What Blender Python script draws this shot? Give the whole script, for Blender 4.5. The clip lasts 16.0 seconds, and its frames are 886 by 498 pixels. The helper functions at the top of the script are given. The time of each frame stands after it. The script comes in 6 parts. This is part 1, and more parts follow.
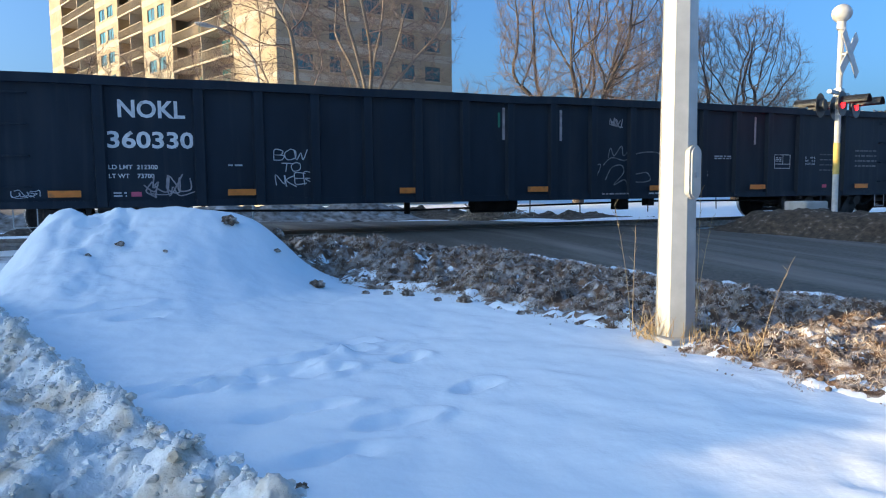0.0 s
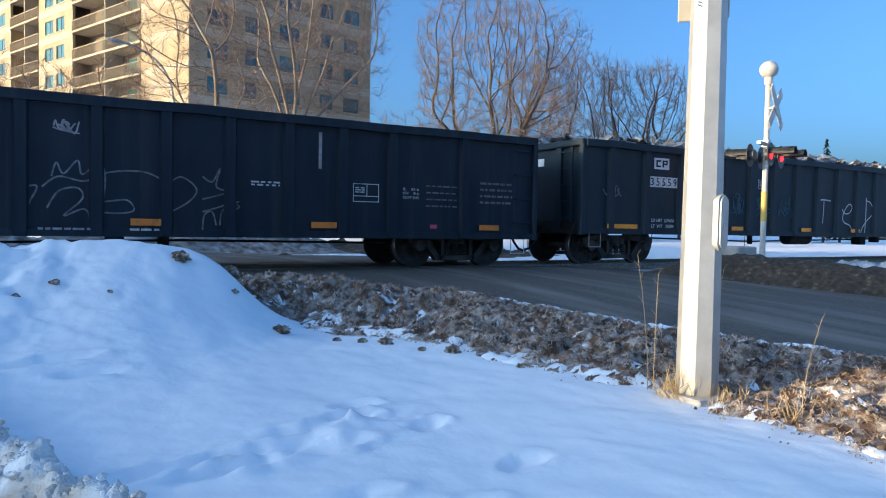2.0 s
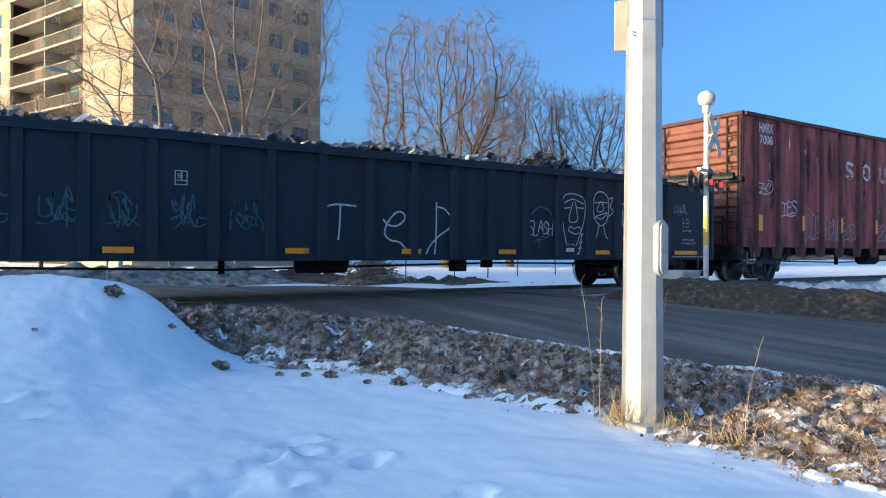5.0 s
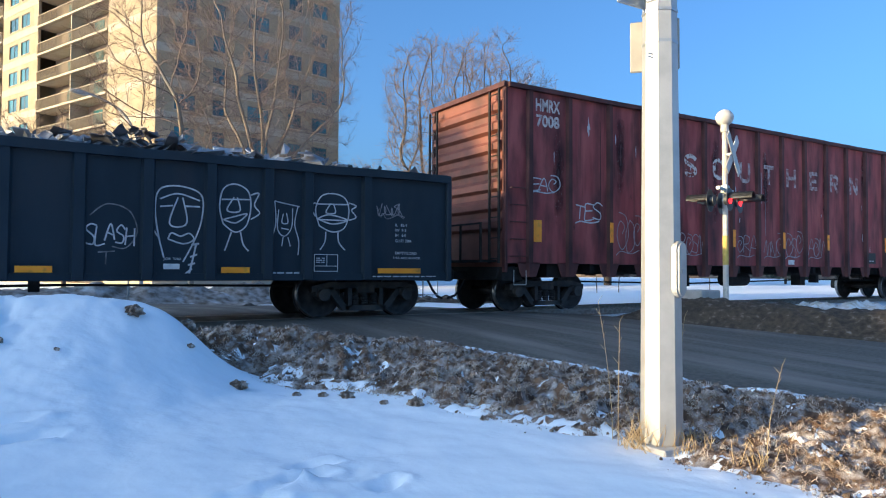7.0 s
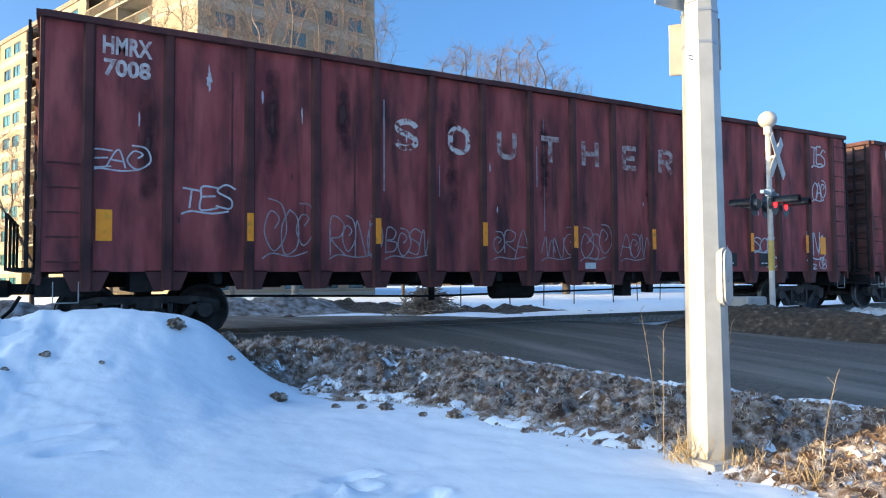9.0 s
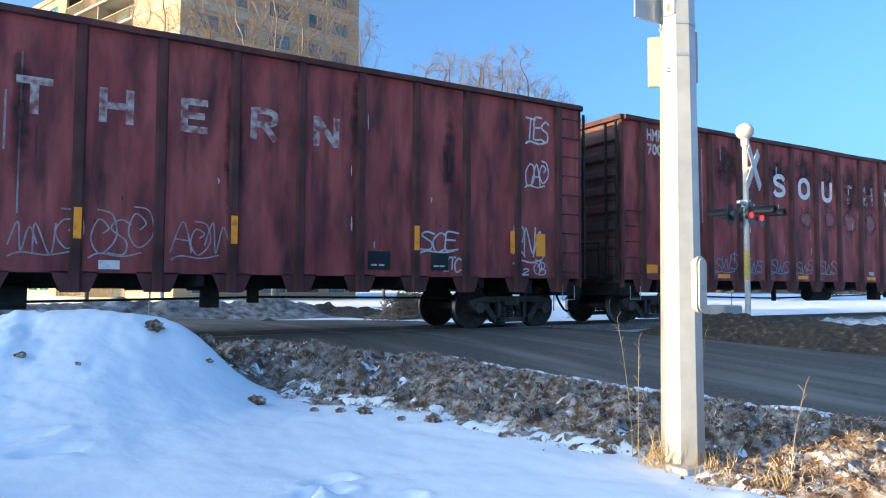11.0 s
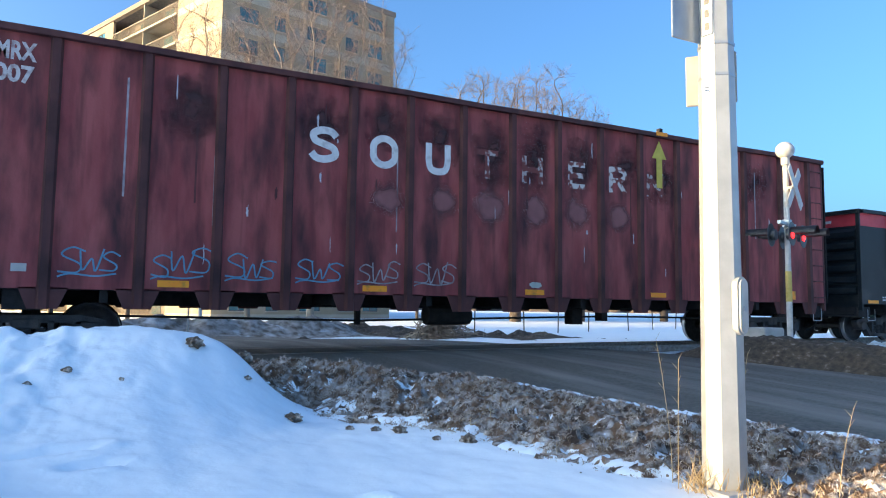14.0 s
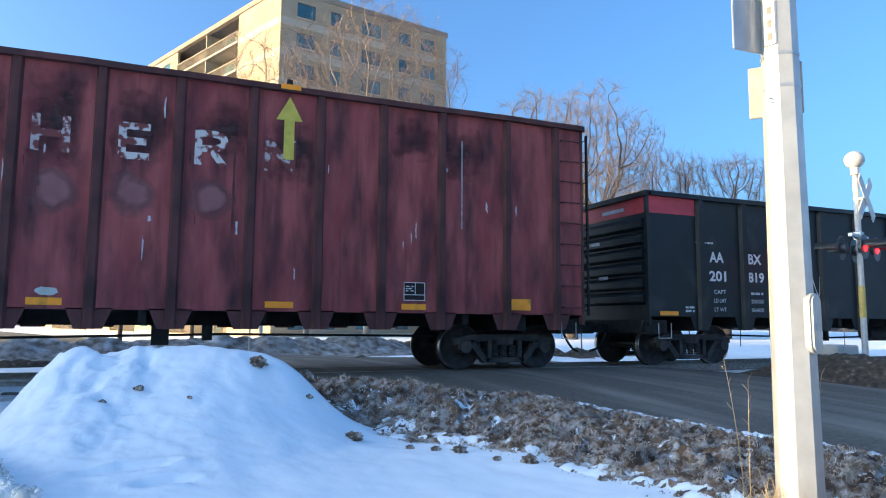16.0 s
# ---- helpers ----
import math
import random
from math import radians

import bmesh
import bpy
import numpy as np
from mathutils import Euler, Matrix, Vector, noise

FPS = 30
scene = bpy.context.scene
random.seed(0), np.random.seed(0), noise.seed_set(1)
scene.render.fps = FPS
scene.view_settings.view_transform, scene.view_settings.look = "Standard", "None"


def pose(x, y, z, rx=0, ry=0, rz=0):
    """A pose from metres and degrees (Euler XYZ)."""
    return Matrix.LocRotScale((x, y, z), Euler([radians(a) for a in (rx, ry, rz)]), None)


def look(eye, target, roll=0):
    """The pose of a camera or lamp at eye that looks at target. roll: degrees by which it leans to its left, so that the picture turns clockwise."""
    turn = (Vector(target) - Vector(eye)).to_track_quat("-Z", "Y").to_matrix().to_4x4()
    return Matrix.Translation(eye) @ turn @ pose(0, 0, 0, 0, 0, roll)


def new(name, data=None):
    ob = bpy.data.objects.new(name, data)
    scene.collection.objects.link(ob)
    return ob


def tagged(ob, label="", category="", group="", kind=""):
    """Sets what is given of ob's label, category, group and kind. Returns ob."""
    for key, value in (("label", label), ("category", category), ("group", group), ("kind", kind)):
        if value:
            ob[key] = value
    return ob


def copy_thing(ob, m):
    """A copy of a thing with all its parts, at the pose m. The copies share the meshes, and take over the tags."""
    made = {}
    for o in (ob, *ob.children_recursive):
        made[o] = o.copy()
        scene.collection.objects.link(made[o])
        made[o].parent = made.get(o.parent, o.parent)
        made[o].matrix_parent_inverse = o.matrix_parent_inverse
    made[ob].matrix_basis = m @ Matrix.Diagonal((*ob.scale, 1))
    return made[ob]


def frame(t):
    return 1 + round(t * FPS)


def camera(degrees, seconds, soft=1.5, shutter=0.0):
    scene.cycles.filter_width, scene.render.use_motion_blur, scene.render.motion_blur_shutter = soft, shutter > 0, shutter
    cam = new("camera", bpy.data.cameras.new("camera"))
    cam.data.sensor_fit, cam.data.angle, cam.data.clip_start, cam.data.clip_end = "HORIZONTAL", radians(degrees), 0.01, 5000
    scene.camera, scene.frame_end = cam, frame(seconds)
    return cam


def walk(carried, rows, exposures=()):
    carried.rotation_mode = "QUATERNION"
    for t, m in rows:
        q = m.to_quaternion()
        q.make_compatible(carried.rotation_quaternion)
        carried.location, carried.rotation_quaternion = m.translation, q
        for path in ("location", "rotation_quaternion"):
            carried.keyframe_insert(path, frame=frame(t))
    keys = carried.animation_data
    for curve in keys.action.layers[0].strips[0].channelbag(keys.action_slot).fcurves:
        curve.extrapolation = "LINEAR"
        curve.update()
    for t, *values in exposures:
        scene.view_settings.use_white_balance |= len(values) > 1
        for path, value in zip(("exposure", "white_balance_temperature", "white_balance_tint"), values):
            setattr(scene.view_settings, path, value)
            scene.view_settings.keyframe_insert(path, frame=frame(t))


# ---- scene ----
cam = camera(66.1, 16.0, soft=1.1)
PATH = [
    (0, (0.763, -14.232, 0.833), (1.491, -12.377, 0.661), -0.6),
    (0.5, (0.614, -13.902, 0.842), (1.487, -12.112, 0.656), -0.2),
    (1, (0.538, -13.533, 0.895), (1.541, -11.806, 0.784), 1.1),
    (1.5, (0.289, -13.419, 0.894), (1.275, -11.684, 0.756), 0.3),
    (2, (0.256, -13.403, 0.906), (1.234, -11.66, 0.831), 1.1),
    (2.5, (0.273, -13.407, 0.903), (1.265, -11.673, 0.816), 0.8),
    (3, (0.287, -13.415, 0.896), (1.33, -11.71, 0.813), 0.5),
    (3.5, (0.298, -13.408, 0.913), (1.401, -11.741, 0.846), 0.3),
    (3.7, (0.313, -13.405, 0.916), (1.438, -11.753, 0.854), 0.1),
    (5.8, (0.382, -13.352, 0.92), (1.458, -11.666, 0.952), 0.5),
    (6, (0.37, -13.359, 0.921), (1.444, -11.672, 0.951), 0.5),
    (6.5, (0.364, -13.372, 0.925), (1.402, -11.663, 0.966), 0.4),
    (7, (0.371, -13.379, 0.932), (1.422, -11.679, 0.995), 0.3),
    (7.5, (0.372, -13.367, 0.929), (1.411, -11.66, 1.001), 0.5),
    (8, (0.354, -13.367, 0.925), (1.347, -11.632, 0.989), 0.8),
    (8.5, (0.379, -13.372, 0.948), (1.326, -11.612, 1.039), 0.3),
    (9, (0.4, -13.333, 0.942), (1.356, -11.579, 1.032), -0.4),
    (9.5, (0.363, -13.364, 0.92), (1.345, -11.622, 0.971), 0.4),
    (9.7, (0.386, -13.374, 0.924), (1.384, -11.641, 0.97), 0.2),
    (12, (0.366, -13.378, 0.939), (1.372, -11.659, 1.115), 0.3),
    (12.5, (0.358, -13.377, 0.94), (1.366, -11.661, 1.138), 0.4),
    (13, (0.376, -13.36, 0.932), (1.37, -11.636, 1.131), 0.4),
    (13.5, (0.366, -13.368, 0.931), (1.324, -11.623, 1.118), 0.6),
    (14, (0.348, -13.386, 0.933), (1.264, -11.616, 1.096), 0.7),
    (14.5, (0.346, -13.405, 0.938), (1.256, -11.632, 1.107), 0.7),
    (15, (0.341, -13.419, 0.941), (1.216, -11.63, 1.116), -0.0),
    (15.5, (0.324, -13.425, 0.94), (1.148, -11.611, 1.118), 0.3),
    (16, (0.312, -13.383, 0.944), (1.082, -11.549, 1.157), 0.4),
]
EXPOSE = [(0, 1.45, 5950), (3.7, 1.45, 5950), (7, 1.52, 6050), (9, 1.75, 6250), (12.5, 1.97, 6400), (14.5, 1.90, 6350), (16, 1.92, 6300)]
walk(cam, [(t, look(eye, target, roll)) for t, eye, target, roll in PATH], [(t, e + 0.2, warmth, 0) for t, e, warmth in EXPOSE])

# ---- light ----
SUN_AZ, SUN_EL = 170.0, 9.5
world = bpy.data.worlds.new("sky")
scene.world = world
world.use_nodes = True
wn = world.node_tree
sky = wn.nodes.new("ShaderNodeTexSky")
sky.sky_type = "NISHITA"
sky.sun_disc = False
sky.sun_elevation = radians(SUN_EL)
sky.sun_rotation = radians(90 - SUN_AZ)
sky.altitude = 0
sky.air_density, sky.dust_density, sky.ozone_density = 0.75, 5.2, 4.3
wn.nodes["Background"].inputs["Strength"].default_value = 0.138
wn.links.new(sky.outputs[0], wn.nodes["Background"].inputs["Color"])
sun = new("sun", bpy.data.lights.new("sun", "SUN"))
sun.data.energy, sun.data.angle, sun.data.color = 2.8, radians(0.5), (1.0, 0.68, 0.33)
sd = Vector((math.cos(radians(SUN_AZ)) * math.cos(radians(SUN_EL)), math.sin(radians(SUN_AZ)) * math.cos(radians(SUN_EL)), math.sin(radians(SUN_EL))))
sun.matrix_world = look(sd * 50, (0, 0, 0))


# ---- materials ----
def mat(name, c1, c2=None, scale=3.0, rough=0.7, bump=0.0, bscale=40.0, metal=0.0, stretch=(1, 1, 1), dirt=None, dscale=0.7, damount=0.5, dstretch=(1, 1, 1), vary=0.0, contrast=(0.35, 0.65), streak=None, sscale=2.0, samount=0.4, sstretch=(4, 1, 0.15)):
    """Two colours mixed by fine noise, dirt of a third colour by coarse noise, and relief."""
    m = bpy.data.materials.new(name)
    m.use_nodes = True
    nt = m.node_tree
    b = nt.nodes["Principled BSDF"]
    b.inputs["Roughness"].default_value, b.inputs["Metallic"].default_value = rough, metal
    tc = nt.nodes.new("ShaderNodeTexCoord")

    def noise_of(sc, st, detail=6.0):
        mp = nt.nodes.new("ShaderNodeMapping")
        mp.inputs["Scale"].default_value = st
        nt.links.new(tc.outputs["Object"], mp.inputs["Vector"])
        n = nt.nodes.new("ShaderNodeTexNoise")
        n.inputs["Scale"].default_value, n.inputs["Detail"].default_value = sc, detail
        nt.links.new(mp.outputs[0], n.inputs["Vector"])
        return n

    def ramp(n, lo, hi):
        r = nt.nodes.new("ShaderNodeMapRange")
        r.inputs["From Min"].default_value, r.inputs["From Max"].default_value = lo, hi
        nt.links.new(n.outputs["Fac"], r.inputs["Value"])
        return r

    def mix(fac, a, c):
        x = nt.nodes.new("ShaderNodeMix")
        x.data_type = "RGBA"
        for sock, v in ((x.inputs[0], fac), (x.inputs[6], a), (x.inputs[7], c)):
            if isinstance(v, tuple):
                sock.default_value = (*v, 1)
            elif isinstance(v, float):
                sock.default_value = v
            else:
                nt.links.new(v, sock)
        return x.outputs[2]

    col = mix(ramp(noise_of(scale, stretch), *contrast).outputs[0], c1, c2 or c1)
    if dirt:
        d = ramp(noise_of(dscale, dstretch, 8.0), 0.62 - damount * 0.3, 0.82 - damount * 0.2)
        col = mix(d.outputs[0], col, dirt)
    if streak:
        d = ramp(noise_of(sscale, sstretch, 9.0), 0.66 - samount * 0.3, 0.95 - samount * 0.2)
        col = mix(d.outputs[0], col, streak)
    if vary:
        oi = nt.nodes.new("ShaderNodeObjectInfo")
        hs = nt.nodes.new("ShaderNodeHueSaturation")
        mr = nt.nodes.new("ShaderNodeMapRange")
        mr.inputs["To Min"].default_value, mr.inputs["To Max"].default_value = 1 - vary, 1 + vary
        nt.links.new(oi.outputs["Random"], mr.inputs["Value"])
        nt.links.new(mr.outputs[0], hs.inputs["Value"])
        nt.links.new(col, hs.inputs["Color"])
        col = hs.outputs[0]
    nt.links.new(col, b.inputs["Base Color"])
    if bump:
        bp = nt.nodes.new("ShaderNodeBump")
        bp.inputs["Strength"].default_value, bp.inputs["Distance"].default_value = bump, 0.02
        nt.links.new(noise_of(bscale, (1, 1, 1)).outputs["Fac"], bp.inputs["Height"])
        nt.links.new(bp.outputs[0], b.inputs["Normal"])
    return m


def glow(name, color, strength):
    m = bpy.data.materials.new(name)
    m.use_nodes = True
    b = m.node_tree.nodes["Principled BSDF"]
    b.inputs["Base Color"].default_value = (*color, 1)
    b.inputs["Emission Color"].default_value = (*color, 1)
    b.inputs["Emission Strength"].default_value = strength
    return m


SNOW = mat("snow", (0.89, 0.915, 0.94), (0.93, 0.945, 0.96), 1.2, 0.75, 0.35, 9.0)
PLOUGHED = mat("ploughed_snow", (0.70, 0.68, 0.65), (0.84, 0.84, 0.84), 5.0, 0.8, 0.9, 22.0, dirt=(0.52, 0.42, 0.30), dscale=4.5, damount=0.55)
DIRT = mat("frozen_verge", (0.07, 0.042, 0.027), (0.29, 0.175, 0.105), 5.0, 0.95, 1.0, 90.0, dirt=(0.66, 0.61, 0.57), dscale=9.0, damount=0.55, contrast=(0.36, 0.68))
TURF = mat("frosted_dead_turf", (0.15, 0.088, 0.050), (0.40, 0.25, 0.145), 6.0, 0.95, dirt=(0.74, 0.67, 0.60), dscale=6.0, damount=0.75)
# Bare dirt with little snow; the far bank's shade is also in this brown.
FARDIRT = mat("bare_dirt_with_shade", (0.035, 0.026, 0.018), (0.095, 0.070, 0.048), 9.0, 0.95, 1.0, 40.0, dirt=(0.28, 0.25, 0.22), dscale=9.0, damount=0.08)
CLOD = mat("frozen_clod", (0.085, 0.058, 0.040), (0.23, 0.155, 0.10), 14.0, 0.95, 0.7, 60.0, dirt=(0.60, 0.54, 0.48), dscale=16.0, damount=0.5)
ASPHALT = mat("asphalt", (0.085, 0.072, 0.057), (0.145, 0.124, 0.098), 18.0, 0.8, 0.3, 120.0, dirt=(0.25, 0.22, 0.185), dscale=1.6, damount=0.45, dstretch=(1, 0.10, 1))
MUDSNOW = mat("muddy_ploughed_snow", (0.12, 0.092, 0.068), (0.38, 0.34, 0.31), 3.5, 0.9, 0.9, 25.0, dirt=(0.70, 0.70, 0.71), dscale=1.6, damount=0.2)
BALLAST = mat("snowy_ballast", (0.30, 0.28, 0.26), (0.70, 0.70, 0.72), 6.0, 0.9, 0.9, 30.0)
STEEL = mat("rail_steel", (0.22, 0.17, 0.14), (0.35, 0.30, 0.27), 12.0, 0.5, 0.2, 60.0, metal=0.6)
TIE = mat("creosoted_wood", (0.06, 0.05, 0.04), (0.12, 0.10, 0.08), 8.0, 0.9, 0.5, 30.0)
BLACKCAR = mat("black_car_paint", (0.006, 0.013, 0.023), (0.011, 0.020, 0.033), 2.5, 0.6, 0.12, 30.0, stretch=(1, 1, 0.3), dirt=(0.022, 0.027, 0.034), dscale=1.3, damount=0.35, dstretch=(1, 1, 0.25), streak=(0.030, 0.036, 0.044), sscale=1.6, samount=0.35)
GREYCAR = mat("worn_black_car_paint", (0.010, 0.021, 0.032), (0.018, 0.032, 0.046), 2.0, 0.6, 0.15, 30.0, stretch=(1, 1, 0.3), dirt=(0.022, 0.026, 0.032), dscale=1.0, damount=0.3, dstretch=(1, 1, 0.3))
GREENCAR = mat("dark_green_car_paint", (0.006, 0.011, 0.014), (0.010, 0.016, 0.020), 2.0, 0.45, 0.1, 30.0, dirt=(0.05, 0.05, 0.05), dscale=1.2, damount=0.2)
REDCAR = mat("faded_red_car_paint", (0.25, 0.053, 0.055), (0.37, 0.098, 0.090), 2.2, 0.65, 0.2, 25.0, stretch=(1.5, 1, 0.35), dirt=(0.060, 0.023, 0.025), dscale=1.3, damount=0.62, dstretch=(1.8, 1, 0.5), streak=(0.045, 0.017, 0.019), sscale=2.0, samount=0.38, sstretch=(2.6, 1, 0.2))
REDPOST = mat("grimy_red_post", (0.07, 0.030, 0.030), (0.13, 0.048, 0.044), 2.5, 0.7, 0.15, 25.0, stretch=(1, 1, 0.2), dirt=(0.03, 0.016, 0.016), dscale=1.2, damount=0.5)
REDEND = mat("rust_red_car_end", (0.155, 0.050, 0.034), (0.205, 0.068, 0.044), 2.0, 0.65, 0.15, 25.0, dirt=(0.06, 0.025, 0.02), dscale=1.1, damount=0.4)
BLACKEND = mat("sooty_car_end", (0.060, 0.038, 0.038), (0.14, 0.060, 0.052), 2.0, 0.7, 0.15, 25.0, dirt=(0.16, 0.05, 0.035), dscale=1.1, damount=0.2)
BRIGHTRED = mat("bright_red_band", (0.42, 0.030, 0.045), (0.5, 0.045, 0.06), 3.0, 0.5, 0.05)
UNDER = mat("grimy_underframe", (0.016, 0.015, 0.015), (0.032, 0.029, 0.027), 5.0, 0.8, 0.4, 30.0)
TRUCKMAT = mat("cast_truck_iron", (0.028, 0.026, 0.026), (0.055, 0.050, 0.048), 7.0, 0.75, 0.4, 30.0, dirt=(0.09, 0.07, 0.055), dscale=3.0, damount=0.3)
WHEELMAT = mat("wheel_iron", (0.030, 0.027, 0.026), (0.06, 0.052, 0.05), 9.0, 0.6, 0.3, 40.0, metal=0.4)
RIM = mat("polished_tread", (0.45, 0.43, 0.42), (0.6, 0.58, 0.56), 8.0, 0.3, metal=1.0)
YELLOW = mat("yellow_reflector", (0.97, 0.31, 0.008), (0.98, 0.37, 0.012), 6.0, 0.4, dirt=(0.3, 0.18, 0.03), dscale=5.0, damount=0.2)
ORANGE = mat("grimy_orange_reflector", (0.66, 0.19, 0.02), (0.76, 0.24, 0.03), 6.0, 0.5, dirt=(0.16, 0.09, 0.04), dscale=5.0, damount=0.3)
PINK = mat("pink_mark", (0.5, 0.07, 0.13), (0.56, 0.10, 0.16), 6.0, 0.6)
PAINTW = mat("white_stencil", (0.62, 0.62, 0.62), (0.74, 0.74, 0.73), 8.0, 0.7, dirt=(0.30, 0.27, 0.27), dscale=6.0, damount=0.25)
FLAKEDW = mat("flaked_white_stencil", (0.16, 0.036, 0.033), (0.45, 0.40, 0.38), 8.0, 0.7, contrast=(0.52, 0.58))
OLDW = mat("old_white_stencil", (0.27, 0.15, 0.14), (0.62, 0.58, 0.56), 7.0, 0.7, contrast=(0.30, 0.55))
FADEDW = mat("faded_white_stencil", (0.17, 0.040, 0.036), (0.60, 0.56, 0.53), 7.0, 0.7, contrast=(0.43, 0.50))
CHALK = mat("white_spray_paint", (0.42, 0.43, 0.45), (0.62, 0.63, 0.65), 10.0, 0.8)
DULLCHALK = mat("dull_spray_paint", (0.22, 0.20, 0.21), (0.38, 0.35, 0.36), 10.0, 0.8)
WORNCHALK = mat("worn_spray_paint", (0.07, 0.075, 0.08), (0.24, 0.24, 0.25), 9.0, 0.8)
DIMW = mat("dim_white_stencil", (0.20, 0.075, 0.07), (0.45, 0.40, 0.39), 7.0, 0.7, contrast=(0.38, 0.6))
GHOST = mat("ghost_of_spray_paint", (0.09, 0.09, 0.095), (0.17, 0.165, 0.17), 8.0, 0.8)
TEAL = mat("dark_teal_spray_paint", (0.035, 0.085, 0.11), (0.07, 0.14, 0.18), 8.0, 0.8)
BLUESPRAY = mat("blue_spray_paint", (0.10, 0.24, 0.34), (0.16, 0.32, 0.44), 10.0, 0.8)
GREYPATCH = mat("grey_overpaint", (0.215, 0.085, 0.085), (0.26, 0.110, 0.110), 3.0, 0.8)
SOOT = mat("dark_grime", (0.055, 0.018, 0.020), (0.13, 0.036, 0.034), 3.0, 0.8)
ARROWY = mat("yellow_arrow_paint", (0.50, 0.42, 0.06), (0.60, 0.50, 0.08), 8.0, 0.6)


def ragged(m, scale, edge):
    """Let a flat stain fade out unevenly towards its rim."""
    nt = m.node_tree
    b = nt.nodes["Principled BSDF"]
    tc = nt.nodes.new("ShaderNodeTexCoord")
    sub = nt.nodes.new("ShaderNodeVectorMath")
    sub.operation = "SUBTRACT"
    sub.inputs[1].default_value = (0.5, 0.5, 0.5)
    mul = nt.nodes.new("ShaderNodeVectorMath")
    mul.operation = "MULTIPLY"
    mul.inputs[1].default_value = (2.0, 0.0, 2.0)
    ln = nt.nodes.new("ShaderNodeVectorMath")
    ln.operation = "LENGTH"
    n = nt.nodes.new("ShaderNodeTexNoise")
    n.inputs["Scale"].default_value, n.inputs["Detail"].default_value = scale, 7.0
    add = nt.nodes.new("ShaderNodeMath")
    add.operation = "MULTIPLY_ADD"
    add.inputs[1].default_value = -edge
    cut = nt.nodes.new("ShaderNodeMapRange")
    cut.inputs["From Min"].default_value, cut.inputs["From Max"].default_value = 0.38 - edge * 0.80, 0.95 - edge * 0.80
    nt.links.new(tc.outputs["Generated"], sub.inputs[0])
    nt.links.new(sub.outputs[0], mul.inputs[0])
    nt.links.new(mul.outputs[0], ln.inputs[0])
    nt.links.new(tc.outputs["Object"], n.inputs["Vector"])
    nt.links.new(ln.outputs["Value"], add.inputs[0])
    nt.links.new(n.outputs["Fac"], add.inputs[2])
    nt.links.new(add.outputs[0], cut.inputs["Value"])
    nt.links.new(cut.outputs[0], b.inputs["Alpha"])
    return m


SMEAR = ragged(mat("sooty_smear", (0.030, 0.014, 0.016), (0.085, 0.026, 0.026), 5.0, 0.8), 3.5, 0.55)
ragged(GREYPATCH, 3.0, 1.1)
SCRAP = mat("shredded_scrap", (0.12, 0.12, 0.13), (0.42, 0.43, 0.45), 1.5, 0.45, 0.3, 30.0, metal=0.5, contrast=(0.45, 0.6))
GALV = mat("galvanised_pole", (0.38, 0.38, 0.365), (0.47, 0.47, 0.45), 6.0, 0.42, 0.06, 40.0, metal=0.25, dirt=(0.42, 0.41, 0.39), dscale=2.5, damount=0.25)
BOXMAT = mat("beige_panel", (0.33, 0.30, 0.25), (0.39, 0.36, 0.30), 6.0, 0.5, 0.05)
SIGNBACK = mat("bare_sign_back", (0.33, 0.35, 0.37), (0.40, 0.42, 0.44), 5.0, 0.4, 0.05, metal=0.5)
MASTW = mat("white_mast_paint", (0.46, 0.45, 0.44), (0.58, 0.57, 0.55), 6.0, 0.5, 0.1, dirt=(0.42, 0.36, 0.28), dscale=5.0, damount=0.3)
MASTY = mat("worn_yellow_band", (0.50, 0.36, 0.08), (0.58, 0.44, 0.14), 8.0, 0.6)
BLACKSIG = mat("black_signal_housing", (0.035, 0.038, 0.042), (0.06, 0.063, 0.068), 8.0, 0.45, 0.05)
REDLAMP = glow("red_flashing_lens", (1.0, 0.008, 0.012), 2.2)
CONC = mat("concrete", (0.42, 0.40, 0.37), (0.50, 0.48, 0.45), 5.0, 0.9, 0.3, 30.0)
WALL = mat("buff_concrete_wall", (0.33, 0.255, 0.16), (0.39, 0.305, 0.195), 0.9, 0.9, 0.2, 12.0, dirt=(0.36, 0.32, 0.27), dscale=0.35, damount=0.3)
BAND = mat("pale_concrete_band", (0.42, 0.35, 0.255), (0.48, 0.405, 0.30), 1.2, 0.9, 0.2, 12.0)
RECESS = mat("brown_recess_wall", (0.25, 0.19, 0.14), (0.31, 0.24, 0.18), 1.0, 0.9, 0.1)
RAILM = mat("balcony_rail", (0.26, 0.20, 0.13), (0.32, 0.25, 0.17), 2.0, 0.6)
FRAME = mat("dark_window_frame", (0.05, 0.06, 0.065), (0.08, 0.09, 0.09), 5.0, 0.5)
GLASS = mat("window_glass", (0.02, 0.085, 0.105), (0.05, 0.16, 0.18), 0.35, 0.08, vary=0.5)
GLASS.node_tree.nodes["Principled BSDF"].inputs["Specular IOR Level"].default_value = 0.8
BARK = mat("grey_brown_bark", (0.055, 0.043, 0.036), (0.10, 0.078, 0.062), 6.0, 0.95, 0.6, 25.0, stretch=(1, 1, 0.3))
PALEBARK = mat("pale_smooth_bark", (0.24, 0.19, 0.14), (0.34, 0.27, 0.20), 6.0, 0.9, 0.4, 25.0, stretch=(1, 1, 0.3))
LIME = mat("fluorescent_yellow_green", (0.42, 0.72, 0.03), (0.48, 0.80, 0.04), 6.0, 0.5)
SIGNW = mat("white_sign_face", (0.74, 0.75, 0.76), (0.8, 0.8, 0.8), 6.0, 0.4)
